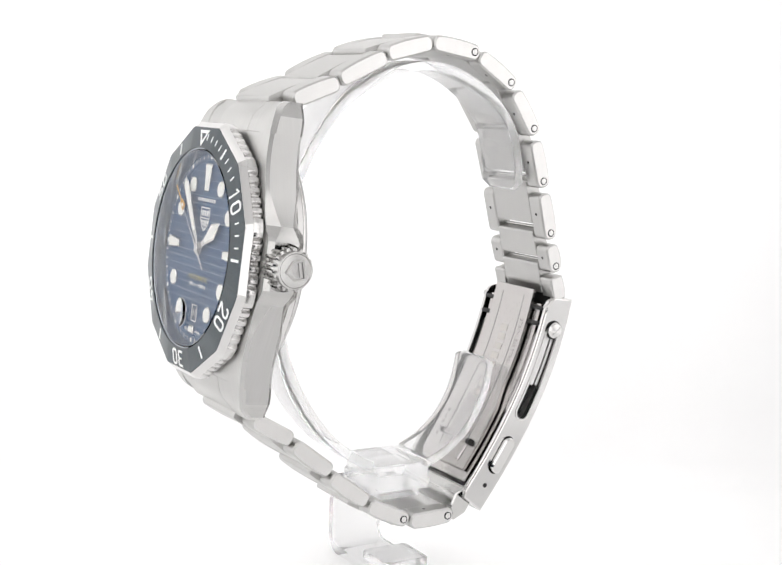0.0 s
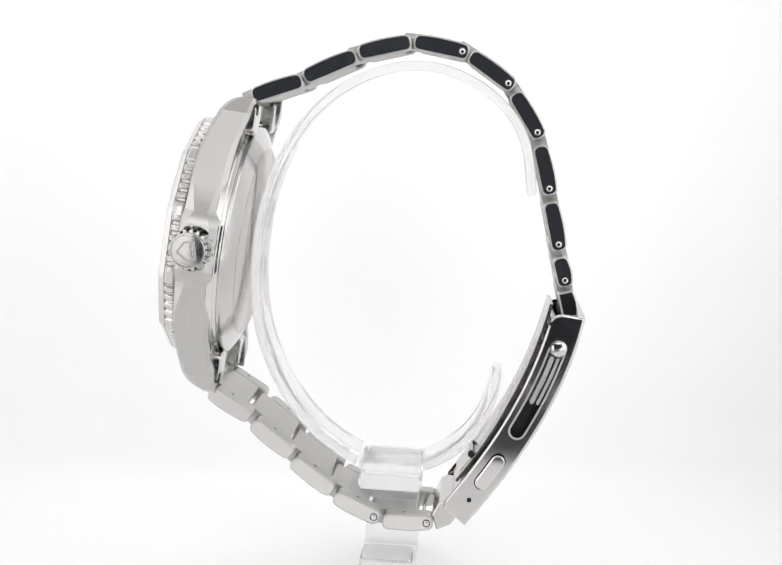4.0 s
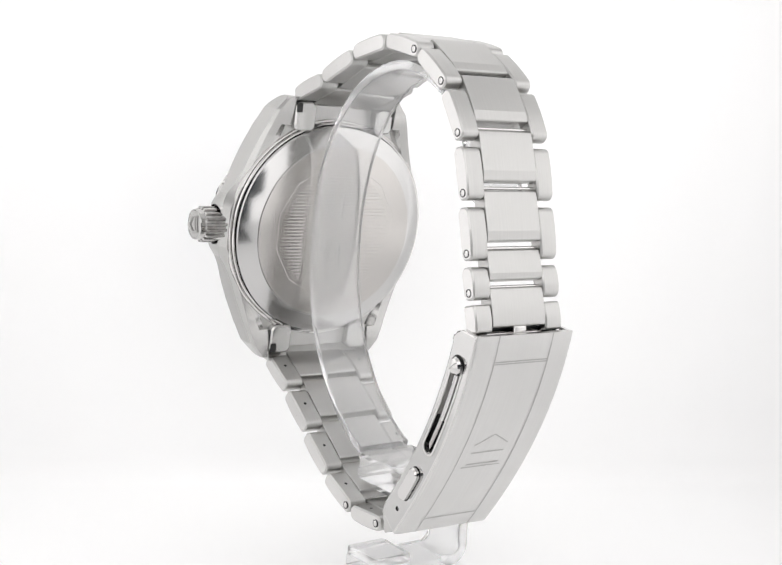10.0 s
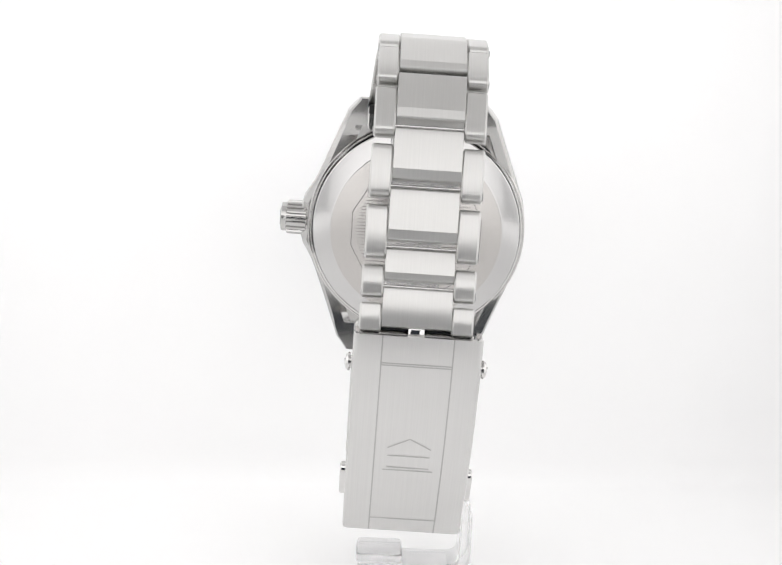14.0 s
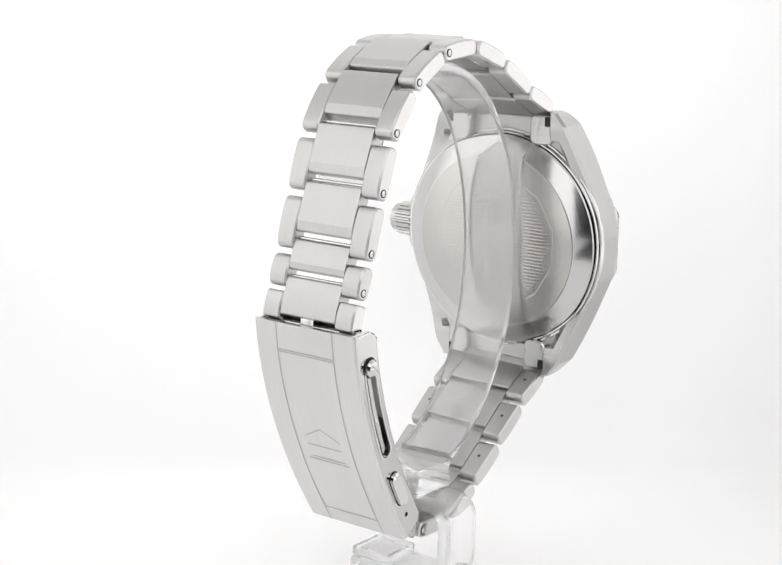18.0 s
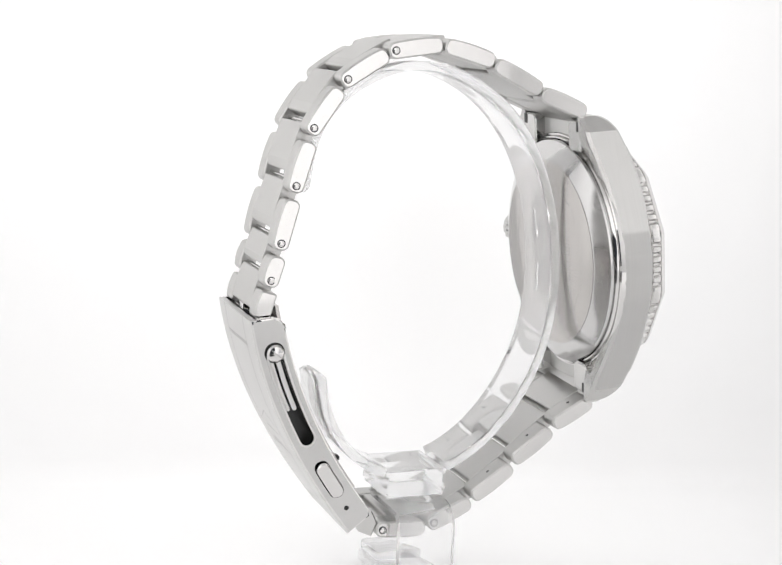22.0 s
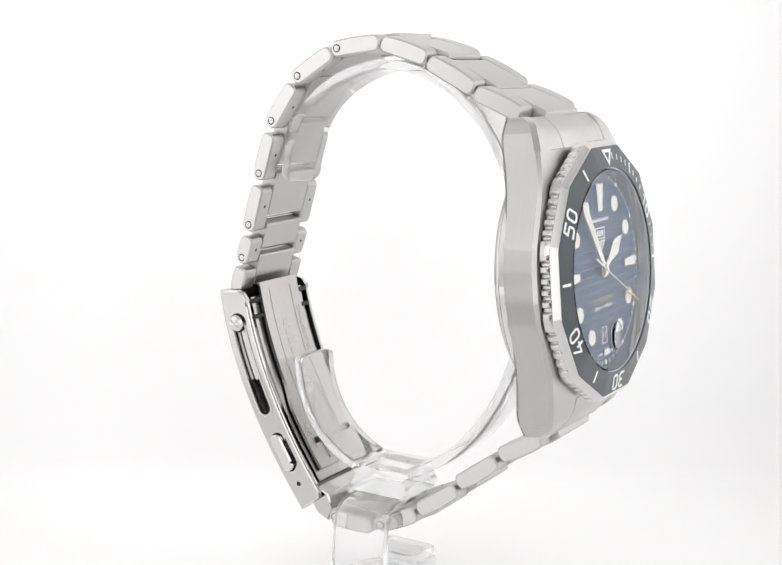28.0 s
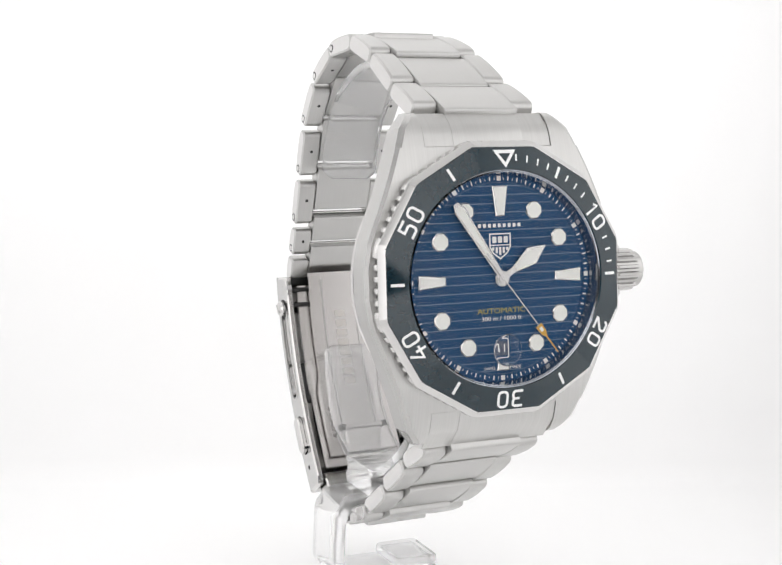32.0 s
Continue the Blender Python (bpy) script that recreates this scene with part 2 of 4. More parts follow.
def build_tent():
    # one sheet: level floor, a soft bend, and the upright back
    rows = [(-0.115, 0.0), (-0.05, 0.0), (0.0, 0.0)]
    r = 0.014
    for i in range(13):
        t = radians(90 * i / 12)
        rows.append((SWEEP_AT - r + r * math.sin(t), r - r * math.cos(t)))
    rows += [(SWEEP_AT, 0.2), (SWEEP_AT, TALL)]
    cs, sn = math.cos(SWEEP_YAW), math.sin(SWEEP_YAW)
    line = []
    for y, z in rows:
        ring = []
        for x in (-0.45, -0.2, 0.0, 0.2, 0.45):
            k = max(0.0, min(1.0, (y + 0.1) / 0.15))
            ring.append((x / MM, (y + math.tan(SWEEP_YAW) * x * k) / MM, z / MM))
        line.append(ring)
    s = Shape().loops(line, closed=False, cap0=False, cap1=False)
    under = [[(x, y + 0.004 / MM * (1 if z > 1 else 0), z - 0.003 / MM) for x, y, z in ring] for ring in line]
    s.loops(under, closed=False, cap0=False, cap1=False)
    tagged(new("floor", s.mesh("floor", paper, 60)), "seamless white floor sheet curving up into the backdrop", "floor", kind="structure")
    for side in (-1, 1):
        a, b = sorted((side * 0.032, side * 0.45))
        # Out of view: glowing strips added to brighten reflections in the steel flanks.
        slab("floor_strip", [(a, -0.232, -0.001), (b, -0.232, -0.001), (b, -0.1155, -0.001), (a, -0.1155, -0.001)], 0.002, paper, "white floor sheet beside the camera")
    slab("table", [(-0.45, -0.45, -0.004), (0.45, -0.45, -0.004), (0.45, 0.25, -0.004), (-0.45, 0.25, -0.004)], 0.02, table_grey, "dark grey table under the light tent")
    slab("wall_left", [(-WIDE, NEAR, 0), (-WIDE, 0.2, 0), (-WIDE, 0.2, TALL), (-WIDE, NEAR, TALL)], -0.004, tent, "glowing white cloth side of a light tent")
    slab("wall_right", [(WIDE, 0.2, 0), (WIDE, NEAR, 0), (WIDE, NEAR, TALL), (WIDE, 0.2, TALL)], -0.004, tent, "glowing white cloth side of a light tent")
    slab("ceiling", [(-WIDE, NEAR, TALL), (WIDE, NEAR, TALL), (WIDE, 0.2, TALL), (-WIDE, 0.2, TALL)], 0.004, ceiling_cloth, "glowing white cloth top of a light tent")
    # the front cloth, with the slit through which the lens looks in
    outer = [(-WIDE, -0.006), (WIDE, -0.006), (WIDE, TALL), (-WIDE, TALL)]
    hole = [(-0.078, -0.003), (0.064, -0.003), (0.064, 0.052), (0.100, 0.066), (0.100, 0.125), (-0.078, 0.125)]
    s = plate([(a / MM, b / MM) for a, b in outer], [[(a / MM, b / MM) for a, b in hole]], NEAR / MM, (NEAR - 0.003) / MM, lambda a, b, d: (a, d, b))
    tagged(new("wall_front", s.mesh("wall_front", front_cloth)), "white front cloth of a light tent with a dark slit", "wall", kind="structure")


build_tent()

# ---- the watch ----
watch = tagged(new("wristwatch"), "steel diving watch with blue dial on a steel bracelet", "watch")
ROOT = Matrix.Translation((0, 0, -BASE_Z))      # watch millimetres to the space of the thing
TILT, LEAN = radians(6.4), radians(0.9)
# case space: x to the crown, y to twelve o'clock, z out of the dial; origin in the plane of the bezel's numerals
CASE = ROOT @ Matrix(((1, 0, 0, -0.4), (0, math.sin(TILT), -math.cos(TILT), -40.4), (0, math.cos(TILT), math.sin(TILT), -0.6), (0, 0, 0, 1))) @ Matrix.Rotation(-LEAN, 4, "Y")


def between(table, y):
    """Straight interpolation in a table of (y, value)."""
    for (a, va), (b, vb) in zip(table, table[1:]):
        if y <= b:
            return va + (vb - va) * (y - a) / (b - a)
    return table[-1][1]


def flowing(table, y):
    """Smooth interpolation in a table of (y, value)."""
    for i in range(len(table) - 1):
        (a, va), (b, vb) = table[i], table[i + 1]
        if y <= b:
            before, after = table[max(0, i - 1)], table[min(len(table) - 1, i + 2)]
            sa = (vb - before[1]) / (b - before[0]) if i else 0.0
            sb = (after[1] - va) / (after[0] - a)
            h, t = b - a, (y - a) / (b - a)
            return va * (2 * t ** 3 - 3 * t * t + 1) + sa * h * (t ** 3 - 2 * t * t + t) + vb * (3 * t * t - 2 * t ** 3) + sb * h * (t ** 3 - t * t)
    return table[-1][1]


FLANK = [(0, 22.2), (2.3, 22.2), (6.2, 21.5), (23.3, 14.7), (25.85, 12.5)]
CROWN_FLANK = [(3.86, 23.3), (4.8, 23.1), (6.2, 22.3), (7.8, 21.3), (10.0, 20.25), (23.3, 15.1), (25.85, 12.9)]
TOP = [(0, -3.5), (10, -3.55), (15, -3.75), (19, -4.45), (22.4, -5.4), (24, -6.1), (25, -6.9), (25.6, -7.8), (25.85, -8.6)]
FOOT = [(0, -9.7), (9, -9.65), (14, -10.05), (18.7, -11.0), (22, -11.8), (25.9, -12.0)]
CROWN_FOOT = [(0, -9.7), (9, -9.75), (13, -9.6), (18.5, -10.0), (22, -10.8), (25.9, -11.3)]
CROWN_Z, SCOOP = -6.3, 3.85        # height of the crown's axis, radius of the scoop that it sits in


def case_ring(y, inner=None, side=0):
    """The cross-section of the case at height y; with inner, of one lug only."""
    a = abs(y)
    zt, zb, zr = flowing(TOP, a), flowing(FOOT, a), flowing(CROWN_FOOT, a)
    if side > 0:
        zb = zr
    thin = min(1.0, (zt - zb) / 4.0)
    c, h = 0.75 * thin, 0.80 * thin            # the polished upper bevel: its height and width
    left = between(FLANK, a)
    right = between(CROWN_FLANK, max(a, 3.86))
    under = 0.5 * thin
    lean = 0.08 * max(0.0, zt - zb - 1.0)      # the flanks draw in towards the back
    g = max(0.0, min(1.0, (11.2 - a) / 5.0))     # the guards' flanks narrow towards the crown
    g *= between([(0, 0.2), (3.86, 0.2), (6.2, 1), (99, 1)], a)
    wide = max(0.0, min(1.0, (21.0 - a) / 10))     # and the lower bevel is wider on the crown side
    zin = -9.75                          # the underside is hollowed between the lugs
    if inner is not None:
        w = right if side > 0 else left
        pts = [(inner, zt), (w - h, zt), (w, zt - c), (w - lean, zb + under), (max(inner + 0.3, w - under - lean), zb - 0.1), (inner, zb - 0.1)]
        return [(x * side, y, z) for x, z in pts]
    # crown side, from the top to the underside
    ct, hr = c - 0.25 * (1 - g) + 1.2 * g, h - 0.2 + 0.9 * g
    cu, hu = under + 0.4 * wide + 1.2 * g, under + lean + 0.3 * wide + 0.7 * g
    reach = math.sqrt(max(0.0, SCOOP ** 2 - y * y))
    top, low, depth = CROWN_Z + reach, CROWN_Z - reach, 20.9
    wall = depth if reach else right
    top, low = min(top, zt - ct - 0.05), max(low, zr + cu + 0.05)
    mid = [(right, top), (wall, top), (wall, low), (right, low)]
    crown_side = [(right - hr, zt), (right, zt - ct)] + mid + [(right - lean * 0.7, zr + cu), (right - hu, zr - 0.1)]
    far_side = [(-left + under + lean, zb - 0.1), (-left + lean, zb + under), (-left, zt - 0.8 * c), (-left + 0.65 * h, zt)]
    pts = crown_side + [(right - hu - 1.9, zr - 0.1), (right - 4.2, zin), (-left + 4.2, zin), (-left + under + lean + 1.9, zb - 0.1)] + far_side
    return [(x, y, z) for x, z in pts]


def finished_mesh(name, blocks, finishes, angle):
    """Skins each block of rings and gives every strip of faces its finish; blocks: (rings, finish of each strip, from ring to ring)."""
    s, kinds = Shape(), []
    for rings, strips in blocks:
        n, k = len(rings[0]), len(rings)
        s.loops(rings)
        kinds += [strip[i] for row in range(k - 1) for strip in (strips(row),) for i in range(n)] + [1, 1]
    me = bpy.data.meshes.new(name)
    me.from_pydata([(x * MM, y * MM, z * MM) for x, y, z in s.v], [], s.f)
    for m in finishes:
        me.materials.append(m)
    for poly, kind in zip(me.polygons, kinds):
        poly.material_index = kind
    bm = bmesh.new()
    bm.from_mesh(me)
    bmesh.ops.remove_doubles(bm, verts=bm.verts, dist=1e-6)
    bmesh.ops.recalc_face_normals(bm, faces=bm.faces)
    bm.to_mesh(me)
    bm.free()
    me.shade_smooth()
    me.set_sharp_from_angle(angle=radians(angle))
    return me


def build_case():
    # finishes: 0 brushed top and underside, 1 brushed flank, 2 polished bevel
    half = [0, 1.2, 2.3, 2.6, 2.8, 3.1, 3.4, 3.65, 3.8, 3.86, 4.2, 4.6, 5.0, 5.6, 6.2] + [6.2 + 0.592 * i for i in range(1, 25)]
    mid = [-y for y in half[:0:-1]] + half
    whole = [2, 1, 1, 1, 1, 1, 2, 2, 2, 0, 2, 2, 2, 1, 2, 0]
    guard = [2] * 7 + whole[7:]          # polished ramps beside the crown
    finishes = (brushed_case, case_flank, edge_steel)
    body = finished_mesh("case", [([case_ring(y) for y in mid], lambda row: guard if abs(mid[row] + mid[row + 1]) < 12.4 else whole)], finishes, 14)
    case = part("case", body, None, watch, "brushed steel case with faceted flanks and polished bevels", CASE)
    ys = [20.4, 21.0, 21.6, 22.2, 22.8, 23.3, 23.7, 24.1, 24.5, 24.8, 25.05, 25.25, 25.4, 25.55, 25.65, 25.75, 25.85]
    for side in (-1, 1):
        for sign in (-1, 1):
            rings = [case_ring(sign * y, 11.2, side) for y in ys]
            part("lug", finished_mesh("lug", [(rings, lambda row: [0, 2, 1 if row < 5 else 2, 2, 2, 0])], finishes, 14), None, case)
    # polished end pieces that fill the space between the lugs, flush with the case
    for sign in (-1, 1):
        s = Shape()
        rings = []
        tip = 25.7 if sign > 0 else 26.6
        for y in (19.0, 20.5, 21.5, 22.4, 23.4, 24.2, 25, tip - 0.5, tip):
            a = min(y, 25.4)
            zt, zb = between(TOP, min(y, 24.4)) - 0.05 - max(0, y - 24.0) * 0.95, between(TOP, min(y, 24.4)) - max(0, y - 24.0) * 0.95 - 2.6
            if y == 19.0:
                zt -= 1.0
            rings.append([(x, sign * y, z) for x, z in ((-11.14, zt - 0.12), (-11.02, zt), (11.02, zt), (11.14, zt - 0.12), (11.14, zb), (-11.14, zb))])
        s.loops(rings)
        end = part("end_link", s, brushed_case, watch, "brushed steel end piece fitted between the lugs", CASE, 20)
        s = Shape().loops([[(x, p[1], ring[1][2] + dz) for x, dz in ((-6.15, -0.1), (-6.15, 0.07), (-6.0, 0.11), (6.0, 0.11), (6.15, 0.07), (6.15, -0.1))] for ring in rings[1:] for p in ring[:1]])
        part("end_link_centre", s, brushed_case, end, "", None, 20)
        s = prism(rounded(-7.4, 7.4, 20.6, 24.4, 0.6), -9.6, -7.4, 0.25, lambda p, q, d: (p, sign * q, d))
        part("end_link_body", s, brushed_case, end)
        # dark block that paints the shaded gap between end piece and case back
        s = prism(rounded(-7.0, 7.0, 19.9, 20.75, 0.1, 1), -10.6, -7.6, 0.0, lambda p, q, d: (p, sign * q, d))
        part("end_link_shade", s, dark_gap, end, "dark block painting the shaded gap beside the case back")
        for side in (-1, 1):
            b = prism(rounded(-2.3, 2.3, -2.8, 2.8, 1.2), -11.6, -7.6, 0.3, lambda p, q, d: (side * 8.8 + p, sign * 22.2 + q, d))
            part("lug_hook", b, satin, end)
            # dark block laid on the hook in place of a notch in shade
            b = prism(rounded(-0.6, 0.6, -0.9, 0.9, 0.1, 1), -11.66, -11.3, 0.0, lambda p, q, d: (side * 10.35 + p, sign * 23.9 + q, d))
            part("notch_shade", b, dark_gap, end)
    # case back: stepped rim, wide polished bevel, flat centre
    s = lathe([(20.1, -9.0), (21.9, -9.0), (21.9, -9.9), (21.75, -10.1), (21.55, -10.1), (21.5, -9.9), (21.4, -9.9), (21.35, -10.4), (21.2, -10.6), (20.95, -10.6), (20.8, -10.2)], 120, hoop=True)
    part("case_back_rim", s, polished, watch, "", CASE)
    s = lathe([(20.8, -9.5), (20.8, -11.05), (20.6, -11.28), (17.4, -12.68), (17.1, -12.75)], 120)
    back = part("case_back", s, back_bevel, watch, "polished bevelled steel case back", CASE, 20)
    s = lathe([(17.1, -12.6), (17.1, -12.8), (17.0, -12.86)], 120)
    part("back_plate", s, warm_back, back, "brushed engraved centre plate")
    s = Shape()
    for i in range(35):
        y = -11.0 + i * 0.65
        w = math.sqrt(max(0.1, 12.0 ** 2 - y * y))
        core = math.sqrt(max(0.1, 5.2 ** 2 - y * y))
        for a, b in ((-w, -core), (core, w)):
            if b - a > 0.5:
                s.loops([[(a, y - 0.2, -12.84), (b, y - 0.2, -12.84), (b, y + 0.2, -12.84), (a, y + 0.2, -12.84)],
                         [(a + .1, y - 0.1, -12.867), (b - .1, y - 0.1, -12.867), (b - .1, y + 0.1, -12.867), (a + .1, y + 0.1, -12.867)]])
    tagged(part("engraved_relief", s, warm_back, back), kind="stuff")
    s = Shape()
    s.loops([[(r * math.cos(math.tau * i / 40), 0.8 + r * 1.15 * math.sin(math.tau * i / 40), z) for i in range(40)]
             for r, z in ((4.1, -12.84), (4.1, -12.88), (3.9, -12.88), (3.9, -12.84))], cap0=False, cap1=False)
    prism(rounded(-3.4, 3.4, -8.4, -4.2, 1.2), -12.8, -12.89, 0.02, shape=s)
    part("engraved_emblem", s, warm_back, back)
    # twelve-sided border of the engraved field
    rings = [[(r * twelve(math.tau * k / 120) * math.sin(math.tau * k / 120), r * twelve(math.tau * k / 120) * math.cos(math.tau * k / 120), z) for k in range(120)]
             for r, z in ((13.1, -12.84), (12.95, -12.87), (12.85, -12.87), (12.7, -12.84))]
    part("engraved_border", Shape().loops(rings, cap0=False, cap1=False), warm_back, back)


def twelve(t):
    """Radius of a twelve-sided figure of apothem 1, flats on the hours."""
    a = (math.degrees(t) + 15) % 30 - 15
    return 1 / math.cos(radians(a))


DIGITS = {
    "0": [rounded(-0.80, 0.80, -1.28, 1.28, 0.62, 5)],
    "1": [[(-0.35, 0.72), (0.3, 1.28), (0.3, -1.53)]],
    "2": [[(-0.8, 0.62), (-0.78, 1.0), (-0.5, 1.28), (0.45, 1.28), (0.75, 1.05), (0.8, 0.6), (0.7, 0.2), (-0.75, -1.05), (-0.78, -1.28), (1.05, -1.28)]],
    "3": [[(-0.95, 1.28), (0.45, 1.28), (0.72, 1.1), (0.78, 0.75), (0.78, 0.45), (0.66, 0.1), (0.4, 0.0), (-0.4, 0.0)],
          [(0.45, 0.0), (0.72, -0.2), (0.8, -0.55), (0.8, -0.8), (0.7, -1.12), (0.42, -1.28), (-0.95, -1.28)]],
    "4": [[(0.25, 1.5), (-0.95, -0.5), (1.15, -0.5)], [(0.45, 0.25), (0.45, -1.53)]],
    "5": [[(0.95, 1.28), (-0.75, 1.28), (-0.78, 0.2), (0.45, 0.2), (0.72, 0.02), (0.8, -0.3), (0.8, -0.8), (0.7, -1.12), (0.42, -1.28), (-0.95, -1.28)]],
}


def ribbon(line, w, d0, d1, closed, shape):
    """A flat raised band, half as wide as w, along a line."""
    left, right, n = [], [], len(line)
    for i, p in enumerate(line):
        a = Vector(line[i - 1] if closed or i else p)
        b = Vector(line[(i + 1) % n] if closed or i < n - 1 else p)
        p = Vector(p)
        u, v = (p - a), (b - p)
        u = u.normalized() if u.length else v.normalized()
        v = v.normalized() if v.length else u
        m = Vector((-u.y - v.y, u.x + v.x))
        m = m / max(0.6, m.length_squared / 2)
        left.append(p + m * w)
        right.append(p - m * w)
    rings = [[(l.x, l.y, d0), (l.x, l.y, d1), (r.x, r.y, d1), (r.x, r.y, d0)] for l, r in zip(left, right)]
    return shape.loops(rings, hoop=closed)


def build_bezel():
    def wave(t, i):
        k = min(twelve(t), 1.026)
        if 2 <= i <= 5:                # five rounded notches in each side of the gripping edge
            a = (math.degrees(t) + 15) % 30 - 15
            if abs(a) < 12.2:
                k *= 1 - 0.026 * between([(0, 1), (0.6, 0.92), (1.0, 0.5), (1.35, 0.08), (1.5, 0), (9, 0)], abs((a + 2.4) % 4.8 - 2.4))
        return k
    prof = [(18.5, -3.38), (20.5, -3.38), (20.95, -3.3), (21.17, -3.05), (21.22, -2.5), (21.17, -1.85), (21.0, -1.56), (20.1, -1.5), (20.0, -1.0), (18, -0.9)]
    s = lathe(prof, 1440, wave, hoop=True)
    bezel = part("bezel", s, bezel_steel, watch, "twelve-sided polished bezel with gripping notches", CASE, 30)
    s = lathe([(20.05, -1.6), (20.95, -1.62), (21.1, -1.52), (21.1, -1.42), (20.36, -0.5), (20.24, -0.4), (20.14, -0.46), (20.05, -0.9)], 1440, lambda t, i: min(twelve(t), 1.029), hoop=True)
    part("bezel_chamfer", s, polished, bezel, "polished sloping edge of the bezel", None, 20)
    # dark ring in place of the shade in the gap under the bezel
    s = lathe([(18.0, -3.7), (20.5, -3.7), (20.5, -3.2), (18.0, -3.2)], 240, lambda t, i: twelve(t), hoop=True)
    part("bezel_gap_shade", s, dark_gap, watch, "dark ring painting the shaded seam under the bezel", CASE)
    n = 240
    rings = []
    for r, z, k in ((16.9, -0.75, 0), (16.7, 0.2, 0), (16.85, 0.32, 0), (20.1, -0.36, 1), (20.2, -0.45, 1), (20.1, -0.8, 1)):
        rings.append([(r * (twelve(math.tau * i / n) if k else 1) * math.sin(math.tau * i / n),
                       r * (twelve(math.tau * i / n) if k else 1) * math.cos(math.tau * i / n), z) for i in range(n)])
    s = Shape().loops(rings, hoop=True)
    part("bezel_insert", s, ceramic, bezel, "glossy slate-blue ceramic insert", None, 25)

    def ring_pose(deg):
        """On the sloping insert, at the radius of its marks."""
        return Matrix.Rotation(radians(-deg), 4, "Z") @ Matrix.Translation((0, 18.42, 0.0)) @ Matrix.Rotation(radians(-11.8), 4, "X")
    for words, deg in (("10", 60), ("20", 120), ("30", 180), ("40", 240), ("50", 300)):
        s = Shape()
        for ch, x in zip(words, (-1.27, 1.27)):
            for i, line in enumerate(DIGITS[ch]):
                ribbon([(x + p * 0.96, 0.08 + q * 0.94) for p, q in line], 0.19, -0.03, 0.08 + 0.012 * i, ch == "0", s)
        part("numeral", s, white_ink, bezel, "", ring_pose(deg))
    tick = {}
    for minute in list(range(1, 16)) + [25, 35, 45, 55]:
        if minute in (9, 10, 11):
            continue
        long = minute % 5 == 0
        key = (0.22, 17.55, 19.55) if long else (0.13, 18.1, 19.2)
        if minute in (25, 35, 45, 55):
            key = (0.22, 17.5, 19.6)
        if key not in tick:
            tick[key] = prism(rounded(-key[0], key[0], key[1] - 18.42, key[2] - 18.42, 0.05, 1), -0.03, 0.07, 0.0).mesh("minute_tick", white_ink)
        part("minute_tick", tick[key], white_ink, bezel, "", ring_pose(minute * 6))
    tri = [(-1.95, 1.33), (1.95, 1.33), (0, -1.47)]
    small = [(-1.05, 0.80), (1.05, 0.80), (0, -0.67)]
    part("triangle_mark", plate(tri, [small], -0.03, 0.07, lambda a, b, d: (a, b, d)), white_ink, bezel, "", ring_pose(0))
    # inner slope down to the dial
    s = lathe([(16.8, 0.1), (16.3, -0.1), (15.95, -2.2), (16.6, -2.4)], 160, hoop=True)
    part("inner_ring", s, ring_dark, watch, "dark polished ring round the dial", CASE)
    s = lathe([(16.5, -0.2), (16.5, 0.12), (16.3, 0.22)], 120)
    crystal = part("crystal", s, crystal_glass, watch, "clear flat sapphire crystal", CASE, 25)
    crystal.visible_shadow = False
    s = lathe([(2.42, 0.225), (2.38, 0.36), (2.15, 0.48), (1.6, 0.61), (0.8, 0.68), (0.05, 0.70)], 48).moved(Matrix.Translation((-0.35, -10.9, 0)))
    lens = part("magnifier", s, lens_glass, crystal, "", None, 60)
    lens.visible_shadow = False
    s = lathe([(2.40, 0.20), (2.48, 0.21), (2.46, 0.30), (2.38, 0.38), (2.34, 0.34)], 64, hoop=True).moved(Matrix.Translation((-0.35, -10.9, 0)))
    part("magnifier_rim", s, ring_dark, crystal, "thin grey rim of the date magnifier", None, 40)


DIAL_Z = -2.2


